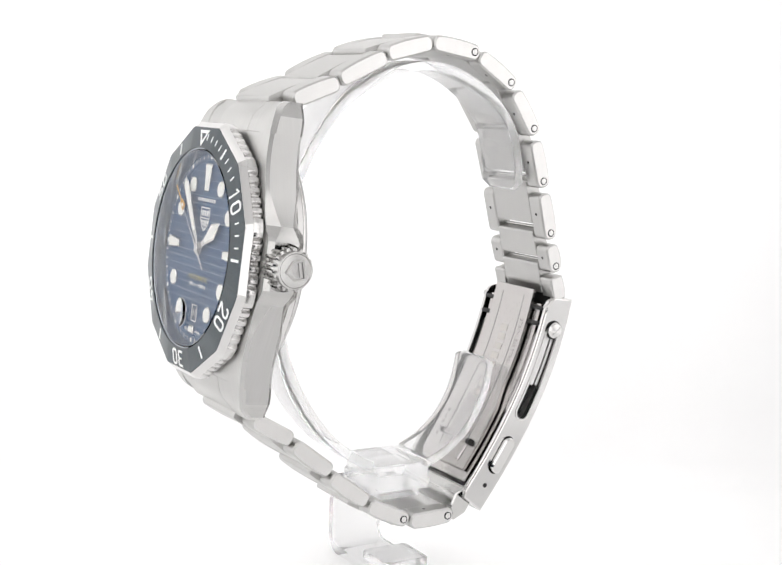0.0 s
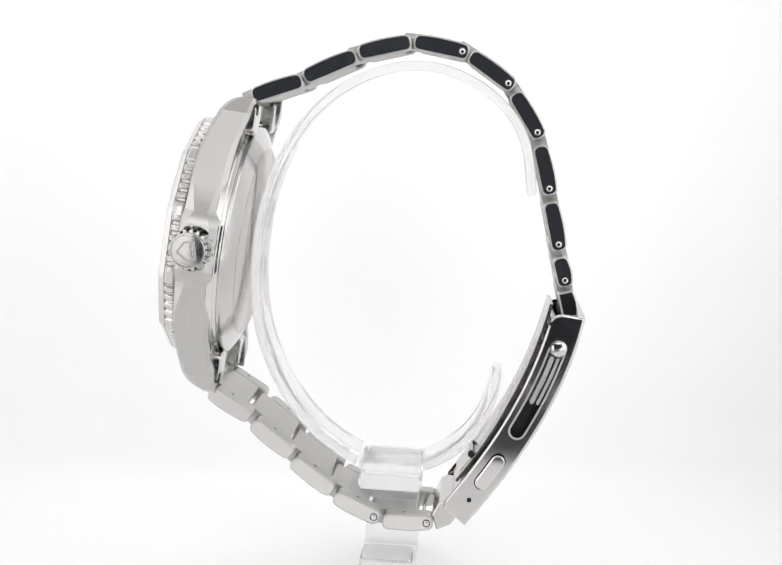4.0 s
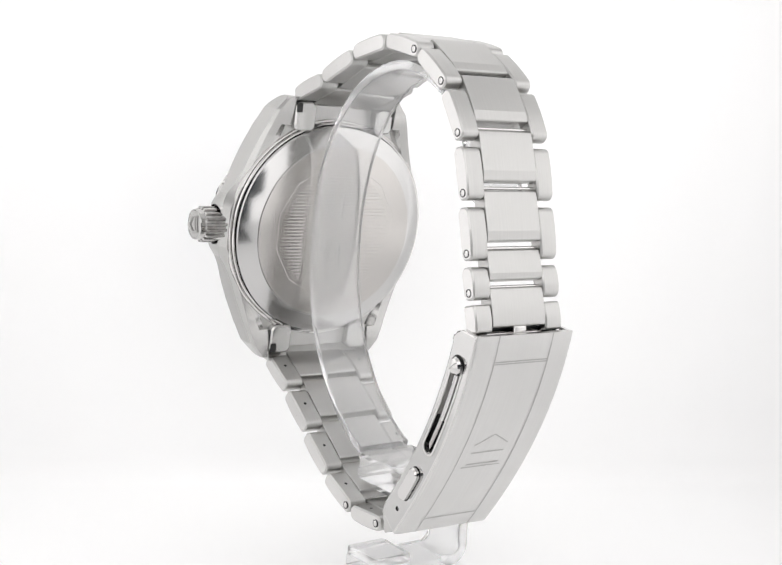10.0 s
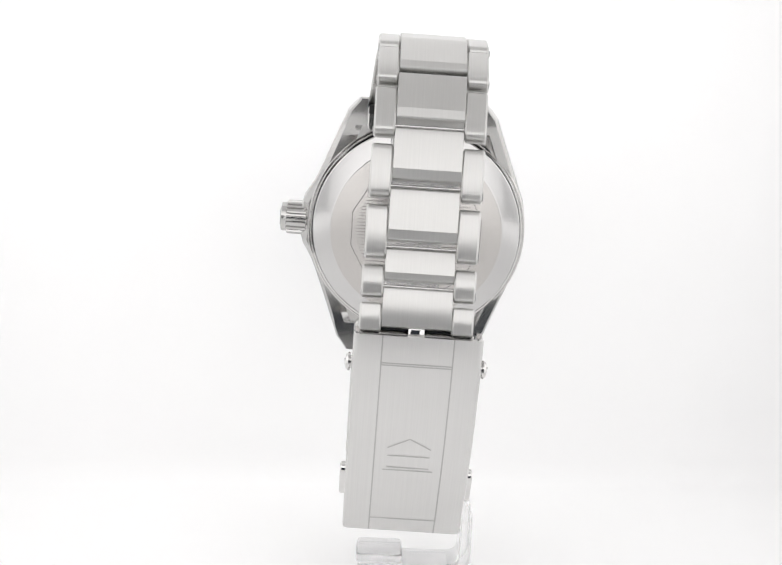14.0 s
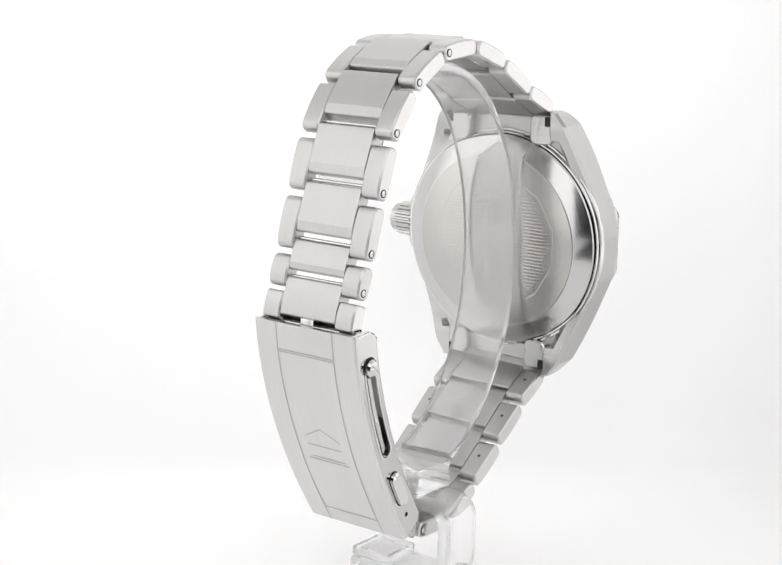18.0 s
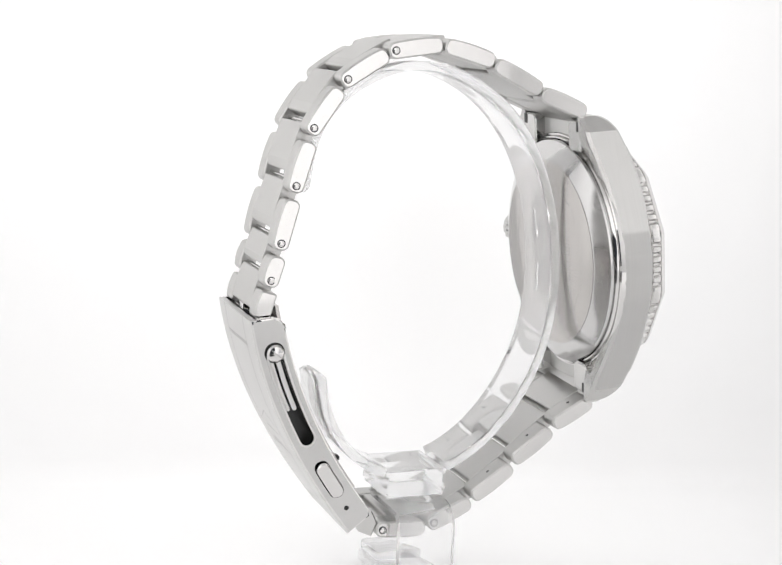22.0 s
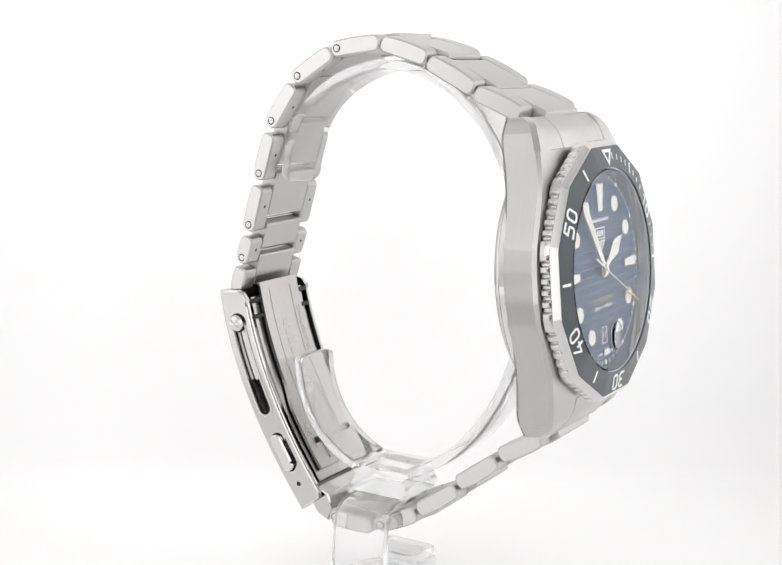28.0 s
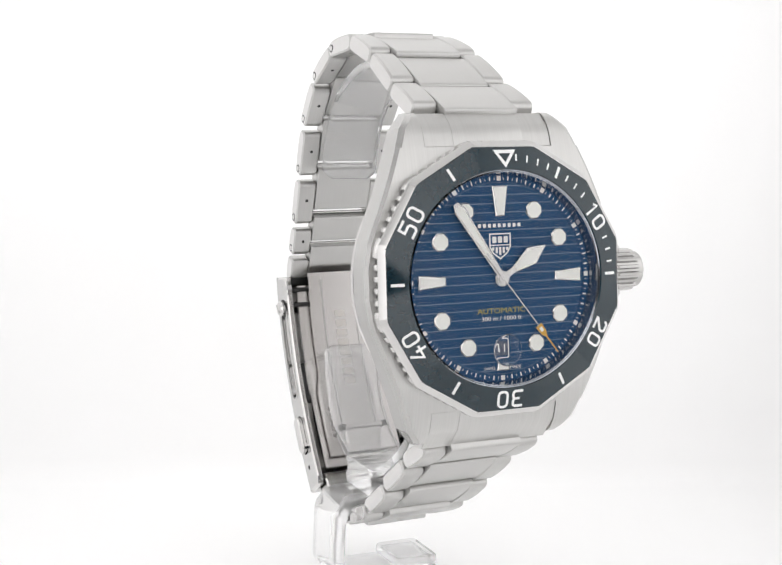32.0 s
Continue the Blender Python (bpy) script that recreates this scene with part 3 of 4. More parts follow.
def build_dial():
    dial = part("dial", lathe([(16.3, DIAL_Z - 0.4), (16.3, DIAL_Z - 0.06), (16.2, DIAL_Z - 0.05)], 120), dial_groove, watch, "deep blue dial with fine horizontal grooves", CASE)
    # raised bands between the grooves
    s = Shape()
    pitch, gap = 1.36, 0.105
    hole = (-1.35, 1.35, -12.05, -9.75)
    for i in range(-11, 12):
        y0, y1 = i * pitch - pitch / 2 + gap / 2, i * pitch + pitch / 2 - gap / 2
        far = max(abs(y0), abs(y1))
        if far >= 14.85:
            y0, y1 = max(y0, -14.8), min(y1, 14.8)
            if y1 - y0 < 0.2:
                continue
        w0, w1 = (math.sqrt(14.85 ** 2 - y * y) for y in (y0, y1))
        spans = [(-w0, w0, -w1, w1)]
        if y1 > hole[2] and y0 < hole[3]:
            spans = [(-w0, hole[0], -w1, hole[0]), (hole[1], w0, hole[1], w1)]
        for a0, b0, a1, b1 in spans:
            e = 0.03
            s.loops([[(a0, y0, DIAL_Z - 0.06), (b0, y0, DIAL_Z - 0.06), (b1, y1, DIAL_Z - 0.06), (a1, y1, DIAL_Z - 0.06)],
                     [(a0 + e, y0 + e, DIAL_Z), (b0 - e, y0 + e, DIAL_Z), (b1 - e, y1 - e, DIAL_Z), (a1 + e, y1 - e, DIAL_Z)]])
    part("dial_bands", s, dial_blue, dial)
    s = lathe([(14.85, DIAL_Z - 0.05), (14.9, DIAL_Z + 0.02), (16.1, DIAL_Z + 0.02), (16.2, DIAL_Z - 0.05)], 160, hoop=True)
    part("chapter_ring", s, dial_blue, dial)
    s = Shape()
    for i in range(60):
        w, r0, r1 = (0.36, 15.05, 15.8) if i % 5 == 0 else (0.11, 15.1, 15.75)
        m = Matrix.Rotation(-math.tau * i / 60, 4, "Z")
        z = DIAL_Z + 0.06
        s.add([m @ Vector(p) for p in ((-w, r0, z), (w, r0, z), (w, r1, z), (-w, r1, z))], [(0, 1, 2, 3)])
        m = Matrix.Rotation(-math.tau * (i + 0.5) / 60, 4, "Z")
        s.add([m @ Vector(p) for p in ((-0.05, 15.2, z), (0.05, 15.2, z), (0.05, 15.55, z), (-0.05, 15.55, z))], [(0, 1, 2, 3)])
    part("minute_track", s, white_ink, dial)
    # raised hour plots with steel rims
    eight = disc(1.48, 8, turn=radians(22.5))
    rim = prism(eight, DIAL_Z - 0.02, DIAL_Z + 0.42, 0.12).mesh("hour_marker", polished)
    plot = prism(disc(1.27, 8, turn=radians(22.5)), DIAL_Z + 0.4, DIAL_Z + 0.45).mesh("lume_plot", lume)
    for hour in (1, 2, 4, 5, 7, 8, 10, 11):
        t = radians(30 * hour)
        m = Matrix.Translation((12.0 * math.sin(t), 12.0 * math.cos(t), 0))
        part("hour_marker", rim, polished, dial, "", m)
        part("lume_plot", plot, lume, dial, "", m)
    for hour, r0, r1, w0, w1 in ((12, 9.6, 14.3, 0.78, 1.38), (3, 9.6, 14.3, 0.70, 1.12), (9, 9.6, 14.3, 0.70, 1.12), (6, 13.0, 14.3, 0.95, 1.1)):
        m = Matrix.Rotation(radians(-30 * hour), 4, "Z")
        loop = [(-w0, r0), (w0, r0), (w1, r1), (-w1, r1)]
        part("hour_marker", prism(loop, DIAL_Z - 0.02, DIAL_Z + 0.42, 0.12), polished, dial, "", m)
        part("lume_plot", prism(inset(loop, 0.24), DIAL_Z + 0.4, DIAL_Z + 0.45), lume, dial, "", m)
    # date opening
    frame_loop = rounded(-1.4, 1.4, -12.9, -8.88, 0.02, 1)
    part("date_frame", plate(frame_loop, [rounded(-1.2, 1.2, -11.9, -9.9, 0.15, 3)], DIAL_Z - 0.3, DIAL_Z + 0.002, lambda a, b, d: (a, b, d)), dial_blue, dial)
    part("date_border", plate(rounded(-1.12, 1.12, -12.3, -9.5, 0.25, 3), [rounded(-0.98, 0.98, -12.16, -9.64, 0.15, 3)], DIAL_Z - 0.01, DIAL_Z + 0.04, lambda a, b, d: (a, b, d)), white_ink, dial, "white border of the date opening")
    part("date_disc", prism(rounded(-1.3, 1.3, -12.0, -9.8, 0.1, 1), DIAL_Z - 0.06, DIAL_Z - 0.02), black_disc, dial)
    part("date_numeral", text_shape("11", 1.7, 1.0, 0.01).moved(Matrix.Translation((0, -10.9, DIAL_Z - 0.005))), white_ink, dial)
    # printing: the maker's words and shield as plain shapes, the rest lettered
    z = DIAL_Z + 0.05
    s = Shape()
    for i in range(9):
        x = -3.55 + i * 0.87
        prism(rounded(x - 0.27, x + 0.27, 7.9, 8.5, 0.12, 2), z, z + 0.02, shape=s)
    part("printed_bars", s, white_ink, dial)
    shield = [(-1.9, 7.0), (1.9, 7.0), (1.9, 4.9), (1.35, 3.9), (0, 2.9), (-1.35, 3.9), (-1.9, 4.9)]
    s = plate(shield, [inset(shield, 0.22)], z, z + 0.03, lambda a, b, d: (a, b, d))
    for x in (-1.0, 0.0, 1.0):
        prism(rounded(x - 0.36, x + 0.36, 5.5, 6.5, 0.1, 2), z, z + 0.02, shape=s)
    prism(rounded(-1.7, 1.7, 5.07, 5.24, 0.05, 1), z, z + 0.02, shape=s)
    for x, low in ((-1.24, 4.3), (-0.62, 3.9), (0.0, 3.6), (0.62, 3.9), (1.24, 4.3)):
        prism(rounded(x - 0.2, x + 0.2, low, 4.85, 0.06, 1), z, z + 0.02, shape=s)
    part("shield_emblem", s, white_ink, dial)
    part("dial_lettering", text_shape("AUTOMATIC", 1.22, 1.2, 0.01).moved(Matrix.Translation((0, -5.0, z))), gold_ink, dial)
    part("dial_lettering", text_shape("300 m / 1000 ft", 0.95, 1.2, 0.01).moved(Matrix.Translation((0, -6.2, z))), white_ink, dial)
    for words, x in (("SWISS", -2.3), ("MADE", 2.3)):
        part("dial_lettering", text_shape(words, 0.62, 1.2, 0.01).moved(Matrix.Translation((x, -13.9, z))), white_ink, dial)
    return dial


def build_pointers():
    """The pointers lie along +y of their own space; they are turned about the dial's centre."""
    hour_loop = [(-0.5, 1.0), (0.5, 1.0), (0.55, 2.6), (1.5, 6.2), (0.08, 9.2), (-0.08, 9.2), (-1.5, 6.2), (-0.55, 2.6)]
    s = prism(hour_loop, -0.09, 0.09, 0.05)
    prism(disc(1.25, 32), -0.09, 0.09, 0.04, shape=s)
    hour = part("hour_hand", s, polished, watch, "short pointed steel hour hand with pale lume")
    part("lume_strip", prism([(-0.3, 2.8), (0.3, 2.8), (1.15, 6.15), (0.05, 8.6), (-0.05, 8.6), (-1.15, 6.15)], 0.085, 0.12), lume, hour)
    minute_loop = [(-0.55, 0.9), (0.55, 0.9), (0.98, 12.9), (0.42, 14.2), (-0.42, 14.2), (-0.98, 12.9)]
    s = prism(minute_loop, -0.09, 0.09, 0.05)
    prism(disc(1.05, 32), -0.09, 0.09, 0.04, shape=s)
    minute = part("minute_hand", s, polished, watch, "long steel baton minute hand with pale lume")
    strip = [(-0.28, 3.6), (0.28, 3.6), (0.66, 12.7), (0.3, 13.6), (-0.3, 13.6), (-0.66, 12.7)]
    part("lume_strip", prism(strip, 0.085, 0.12), lume, minute)
    s = prism([(-0.2, -4.9), (0.2, -4.9), (0.09, 0), (0.08, 10.4), (-0.08, 10.4), (-0.09, 0)], -0.05, 0.05)
    prism(disc(0.78, 32), -0.06, 0.06, 0.03, shape=s)
    prism(disc(0.3, 24), -0.06, 0.2, 0.05, shape=s)
    second = part("second_hand", s, polished, watch, "thin steel second hand with an orange tip")
    s = prism([(-0.6, 9.7), (0.6, 9.7), (0.5, 11.2), (0.11, 12.0), (0.07, 15.3), (-0.07, 15.3), (-0.11, 12.0), (-0.5, 11.2)], -0.06, 0.08)
    part("orange_tip", s, orange, second)
    part("lume_strip", prism([(-0.27, 10.1), (0.27, 10.1), (0.25, 10.85), (-0.25, 10.85)], 0.075, 0.1), lume, second)
    return hour, minute, second


def hand_pose(deg, z):
    m = CASE @ Matrix.Translation((0, 0, z)) @ Matrix.Rotation(radians(-deg), 4, "Z")
    m.translation *= MM
    return m


def build_crown():
    def wave(t, i):
        return 1 - 0.125 * max(0.0, min(1.0, 0.5 + 0.95 * math.cos(18 * t))) if 3 <= i <= 5 else 1
    prof = [(1.6, 20.5), (2.9, 21.9), (3.05, 22.15), (3.48, 22.45), (3.5, 24.4), (3.46, 26.3), (3.0, 26.45), (2.98, 26.7), (2.95, 27.35), (2.85, 27.5), (2.7, 27.52), (2.6, 27.4), (1.5, 27.45), (0.8, 27.48), (0.05, 27.5)]
    m = CASE @ Matrix.Translation((0, 0, -6.3)) @ Matrix(((0, 0, 1, 0), (1, 0, 0, 0), (0, 1, 0, 0), (0, 0, 0, 1)))
    crown = part("crown", lathe(prof, 324, wave), crown_steel, watch, "fluted screw-down steel crown with an engraved emblem", m, 25)
    five = [(-1.5, -1.6), (0.4, -1.6), (1.85, 0.0), (0.4, 1.6), (-1.5, 1.6)]
    cs, sn = math.cos(radians(13)), math.sin(radians(13))
    put = lambda a, b, d: (b * cs - a * sn, a * cs + b * sn, d)
    s = plate(five, [inset(five, 0.3)], 27.4, 27.74, put)
    prism(rounded(-0.75, -0.48, -1.1, 1.1, 0.05, 1), 27.4, 27.73, 0.0, put, s)
    part("crown_emblem", s, engraving, crown)
    s = lathe([(2.58, 27.3), (2.58, 27.43), (1.9, 27.52), (1.2, 27.56), (0.6, 27.58), (0.05, 27.59)], 72)
    part("crown_face", s, edge_steel, crown)
    s = lathe([(2.2, 20.5), (2.2, 22.4), (2.1, 22.5)], 48)
    part("crown_tube", s, satin, crown)


build_case()
build_bezel()
build_dial()
hour_hand, minute_hand, second_hand = build_pointers()
build_crown()

# ---- the bracelet ----
# ends of each link's flank pieces (y, z), from the twelve o'clock side over the top and down to the clasp
UPPER = [((-27.2, 24.4), (-19.0, 27.4)), ((-18.4, 28.0), (-9.9, 32.0)), ((-9.2, 32.6), (-0.6, 34.8)), ((0.3, 34.9), (9.4, 33.4)), ((10.0, 32.9), (17.4, 28.0)),
         ((17.9, 26.7), (22.6, 19.6)), ((22.7, 17.9), (24.95, 9.9)), ((25.1, 8.3), (27.1, 0.3)), ((27.2, -1.2), (28.6, -5.9)), ((28.6, -7.2), (29.7, -11.2))]
# and from the six o'clock side down to the clasp
LOWER = [((-33.2, -28.4), (-26.2, -32.5)), ((-25.4, -33.7), (-18.5, -38.9)), ((-18.0, -40.2), (-10.9, -45.3)), ((-10.2, -46.3), (-2.3, -49.9)), ((-1.4, -50.3), (7.3, -50.1))]


def crowned(loop, n, bulge, facet=False):
    """A rounded loop whose outer side is slightly arched, or flat with a slanting facet at its far end."""
    a, b = loop[n], loop[n + 1]
    arch = []
    if facet:
        rows = [(0.17, bulge), (0.6, bulge * 0.8), (0.9, bulge * 0.3)]
        arch = [(a[0] + (b[0] - a[0]) * t, a[1] + (b[1] - a[1]) * t + r) for t, r in rows]
    for i in range(1, 10) if not facet else ():
        t = i / 10
        arch.append((a[0] + (b[0] - a[0]) * t, a[1] + (b[1] - a[1]) * t + bulge * 4 * t * (1 - t)))
    return loop[:n + 1] + arch + loop[n + 1:]


def build_link(a, b, half, outward, drilled, nose=2.25, round_end=1.15, taper=0.03, aside=0.0, tail=0.55):
    """One link: two flank pieces, the piece between them, its pins. a is the end nearer the case."""
    a, b = Vector(a), Vector(b)
    d = (b - a).normalized()
    n = Vector((-d.y, d.x)) * outward
    size = (b - a).length
    # link space: x across, y along from a to b, z outward
    m = ROOT @ Matrix(((1, 0, 0, aside), (0, d.x, n.x, a.x), (0, d.y, n.y, a.y), (0, 0, 0, 1)))
    if n.x * d.y - n.y * d.x > 0:      # keep the frame right-handed
        m = m @ Matrix.Diagonal((-1, 1, 1, 1))
    flank, mid = half * 0.385, half * 0.607
    put = lambda p, q, x: (x, p, q)
    loop = crowned(rounded(-0.24, size + 0.24, -1.45, 1.40, round_end, 6), 6, 0.18)
    rows = []
    for side in (-1, 1):
        slant = 0.06 if side < 0 and outward > 0 else 0.0      # the flanks away from the crown are cut a little slanting
        s = prism(loop, side * (half - flank), side * half, 0.29, lambda p, q, x: (x - side * (slant * q + taper * (p - size / 2) * (abs(x) - half + flank) / flank), p, q))
        rows.append(part("flank_link", s.mesh("flank_link", brushed, 40, polished, 0.8, side), None, watch, "", m))
        if drilled or outward < 0:
            # flat dark dot painting the shade of a small hole
            dot = prism(disc(0.3, 12, side * (half - flank * 0.5), size * 0.42), -1.47, -1.3)
            part("adjusting_hole", dot, dark_gap, rows[-1])
        if drilled:
            e = rows[-1]
            y = size - 0.95
            # no hole is cut: a dark disc round the pin gives its shade
            part("pin_hole", lathe([(0.70, half - 0.3), (0.70, half + 0.015), (0.5, half + 0.012)], 20).moved(Matrix(((0, 0, side, 0), (1, 0, 0, y), (0, 1, 0, 0), (0, 0, 0, 1)))), dark_gap, e)
            part("pin_end", lathe([(0.53, half - 0.3), (0.53, half + 0.02), (0.42, half + 0.09), (0.2, half + 0.10)], 20).moved(Matrix(((0, 0, side, 0), (1, 0, 0, y), (0, 1, 0, 0), (0, 0, 0, 1)))), polished, e)
    c = crowned(rounded(-nose, size - 2.25 + tail, -1.35, 1.30 if drilled else 1.34, 0.42, 4), 4, 0.24 if drilled else 0.18, drilled)
    part("centre_link", prism(c, -mid, mid, 0.08, put), brushed, watch, "", m, 9 if drilled else 40)
    if drilled:
        s = prism(disc(0.3, 16, size - 1.75, 0.1), -mid - 0.3, mid + 0.3, 0.0, put)
        part("link_pin", s, polished, watch, "", m)


HALF_WIDTHS = [10.75, 10.3, 9.85, 9.4, 9.24, 9.2, 9.18, 9.18, 9.18, 9.18, 9.16]
for i, (a, b) in enumerate(UPPER):
    half = HALF_WIDTHS[i]
    taper = max(0.012, (half - HALF_WIDTHS[i + 1]) / 9.0)
    build_link(a, b, half, 1, 3 <= i <= 8, 2.5 if i == 0 else 2.9 if i > 3 else 2.25, 0.5 if i == 9 else 1.15, taper, 0.08 * max(0, min(6, i - 2)),
               1.7 if i == 9 else -0.5 if i > 2 else 0.55)
for i, (a, b) in enumerate(LOWER):
    build_link(a, b, 10.45 - 0.85 * i / 4, -1, i >= 3, 1.7 if i == 0 else 2.25, tail=-0.5 if i > 2 else 0.55)


# ---- the clasp ----
def outer_line(t):
    return bezier((32.3, -11.4), (29.1, -29.8), (13.2, -50.0), t)


def inner_line(t):
    return bezier((26.4, -11.2), (22.4, -28.9), (9.7, -45.2), t)


def across(t, k):
    """A point of the clasp's flank: t along it, k from the inner (0) to the outer rim (1)."""
    a, b = inner_line(t), outer_line(t)
    return (a[0] + (b[0] - a[0]) * k, a[1] + (b[1] - a[1]) * k)


def band(t0, t1, k, w, n=16):
    """A slot along the clasp from t0 to t1 with round ends, half as wide as w, about the line k."""
    pts = []
    mid = [across(t0 + (t1 - t0) * i / n, k) for i in range(n + 1)]
    left, right = [], []
    for i, p in enumerate(mid):
        a, b = mid[max(0, i - 1)], mid[min(n, i + 1)]
        d = Vector((b[0] - a[0], b[1] - a[1])).normalized()
        left.append((p[0] - d.y * w, p[1] + d.x * w))
        right.append((p[0] + d.y * w, p[1] - d.x * w))
        if i == n:
            tip = [(p[0] + (-d.y * math.cos(q) + d.x * math.sin(q)) * w, p[1] + (d.x * math.cos(q) + d.y * math.sin(q)) * w) for q in (math.pi * j / 8 for j in range(1, 8))]
        if i == 0:
            tail = [(p[0] + (d.y * math.cos(q) - d.x * math.sin(q)) * w, p[1] + (-d.x * math.cos(q) - d.y * math.sin(q)) * w) for q in (math.pi * j / 8 for j in range(1, 8))]
    return left + tip + right[::-1] + tail


def build_clasp():
    put = lambda p, q, x: (x, p, q)
    half = 10.35
    n = 40
    outline = [across(i / n, 0.96) for i in range(n + 1)] + [(9.3, -47.0), (9.5, -45.6)] + [across(1 - i / n, 0.0) for i in range(1, n)] + [(26.0, -12.6), (26.9, -11.3), (28.2, -10.9)]
    slot = band(0.175, 0.575, 0.47, 1.25)
    pusher_hole = band(0.725, 0.84, 0.50, 1.35, 6)
    pin = disc(0.45, 16, *across(0.925, 0.55))
    for side in (-1, 1):
        x0, x1 = side * (half - 1.0), side * half
        face = inset(outline, 0.32)
        flank = part("clasp_flank", plate(face, [slot, pusher_hole, pin], x0, x1, put), clasp_side, watch, "polished clasp side plate with an open slot", ROOT, 30)
        s = Shape().loops([[put(p, q, x0) for p, q in outline], [put(p, q, x1 - side * 0.32) for p, q in outline], [put(p, q, x1 - side * 0.1) for p, q in inset(outline, 0.1)],
                           [put(p, q, x1) for p, q in face]], cap0=False, cap1=False)
        part("flank_bevel", s, polished, flank, "", None, 40)
        rim = plate(band(0.175, 0.575, 0.47, 1.6), [slot], side * half - side * 0.1, side * (half + 0.12), put)
        part("slot_rim", rim, brushed_clasp, flank, "", None, 40)
        # sprung button and its slide
        by, bz = across(0.155, 0.47)
        s = lathe([(1.0, half - 1.2), (1.0, half + 0.25), (1.45, half + 0.3), (1.5, half + 0.62), (1.2, half + 1.0), (0.6, half + 1.18), (0.05, half + 1.22)], 40)
        s.moved(Matrix(((0, 0, side, 0), (1, 0, 0, by), (0, 1, 0, bz), (0, 0, 0, 1))))
        part("clasp_button", s, polished, flank, "round polished steel button", None, 35)
        s = prism(band(0.728, 0.837, 0.50, 1.22, 6), side * (half - 1.4), side * (half + 0.95), 0.25, put)
        part("release_pusher", s, polished, flank, "flat polished steel release pusher", None, 35)
        part("hinge_pin", lathe([(0.42, half - 0.6), (0.42, half - 0.25), (0.3, half - 0.15)], 16).moved(Matrix(((0, 0, side, 0), (1, 0, 0, across(0.925, 0.55)[0]), (0, 1, 0, across(0.925, 0.55)[1]), (0, 0, 0, 1)))), dark_gap, flank)
        # slide rail seen through the slot
        for t1, k, w in ((0.43, 0.42, 0.42), (0.43, 0.60, 0.30)):
            s = prism(band(0.19, t1, k, w), side * (half - 2.6), side * (half - 0.55), 0.05, put)
            part("slide_rail", s, brushed_clasp, flank, "", None, 40)
        s = prism(disc(1.78, 32, by, bz), side * (half - 0.02), side * (half + 0.03), 0.0, put)
        part("button_seat", s, dark_gap, flank)
        s = prism(rounded(-1.05, 1.05, -0.06, 0.06, 0.03, 1), side * (half + 1.0), side * (half + 1.235), 0.0, lambda p, q, x: (x, by + p * 0.8 - q * 0.6, bz + p * 0.6 + q * 0.8))
        part("button_slot", s, engraving, flank)
        # dark plate added behind the slot in place of the interior's shade
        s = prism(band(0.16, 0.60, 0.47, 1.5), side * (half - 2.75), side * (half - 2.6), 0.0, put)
        part("slot_shade", s, dark_gap, flank, "dark plate painting the shade behind the slot")
        # satin plate added to hide the dark one from inside
        s = prism(band(0.10, 0.90, 0.47, 1.7), side * (half - 3.1), side * (half - 2.8), 0.0, put)
        part("channel_wall", s, satin, flank)
        # dark plate behind the pusher, painting the shade of its opening
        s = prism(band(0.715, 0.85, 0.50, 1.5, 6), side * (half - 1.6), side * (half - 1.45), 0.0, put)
        part("pusher_shade", s, dark_gap, flank)
    # curved cover
    rings = []
    for i in range(n + 1):
        t = i / n
        a, b = Vector(across(t, 0.80)), Vector(across(t, 1.0))
        edge = [(0.05, 0.0), (0.0, 0.35), (0.07, 0.62), (0.25, 0.83), (0.5, 0.95), (0.85, 1.0)]
        rings.append([(-half + x, *(a + (b - a) * k)) for x, k in edge] + [(half - x, *(a + (b - a) * k)) for x, k in edge[::-1]])
    cover = part("clasp_cover", Shape().loops(rings), brushed_clasp, watch, "brushed curved clasp cover with engraved lines", ROOT, 36)

    def groove(p, q, w=0.11):
        """An engraved line on the cover between (x, t) points."""
        s = Shape()
        k = 60
        pts = [(p[0] + (q[0] - p[0]) * i / k, p[1] + (q[1] - p[1]) * i / k) for i in range(k + 1)]
        along = Vector((q[0] - p[0], (q[1] - p[1]) * 42)).normalized()
        ring = []
        for x, t in pts:
            o = []
            for sx in (-1, 1):
                xx, tt = x + along.y * w * sx, t - along.x * w * sx / 42
                b, a = Vector(across(tt, 1.0)), Vector(across(tt, 0.9))
                up = (b - a).normalized()
                o.append((xx, *(b + up * 0.03)))
            ring.append(o)
        s.loops(ring, closed=False, cap0=False, cap1=False)
        part("engraved_line", s, engraving, cover)
    for x in (-5.7, 5.7):
        groove((x, 0.0), (x, 1.0))
    for t in (0.125, 0.135, 0.925):
        groove((-5.7, t), (5.7, t))
    groove((-3.6, 0.535), (0, 0.485))
    groove((3.6, 0.535), (0, 0.485))
    for t, w in ((0.575, 3.5), (0.635, 3.5), (0.65, 4.2)):
        groove((-w, t), (w, t))
    # folded blades inside
    for name, k0, k1, w, t0, t1, label in (("folding_blade", 0.06, 0.20, 8.1, 0.03, 0.97, "stamped steel folding blade"), ("inner_blade", -0.10, 0.0, 6.3, -0.04, 0.93, "stamped steel inner blade")):
        rings = []
        for i in range(25):
            t = t0 + (t1 - t0) * i / 24
            a, b = across(t, k0), across(t, k1)
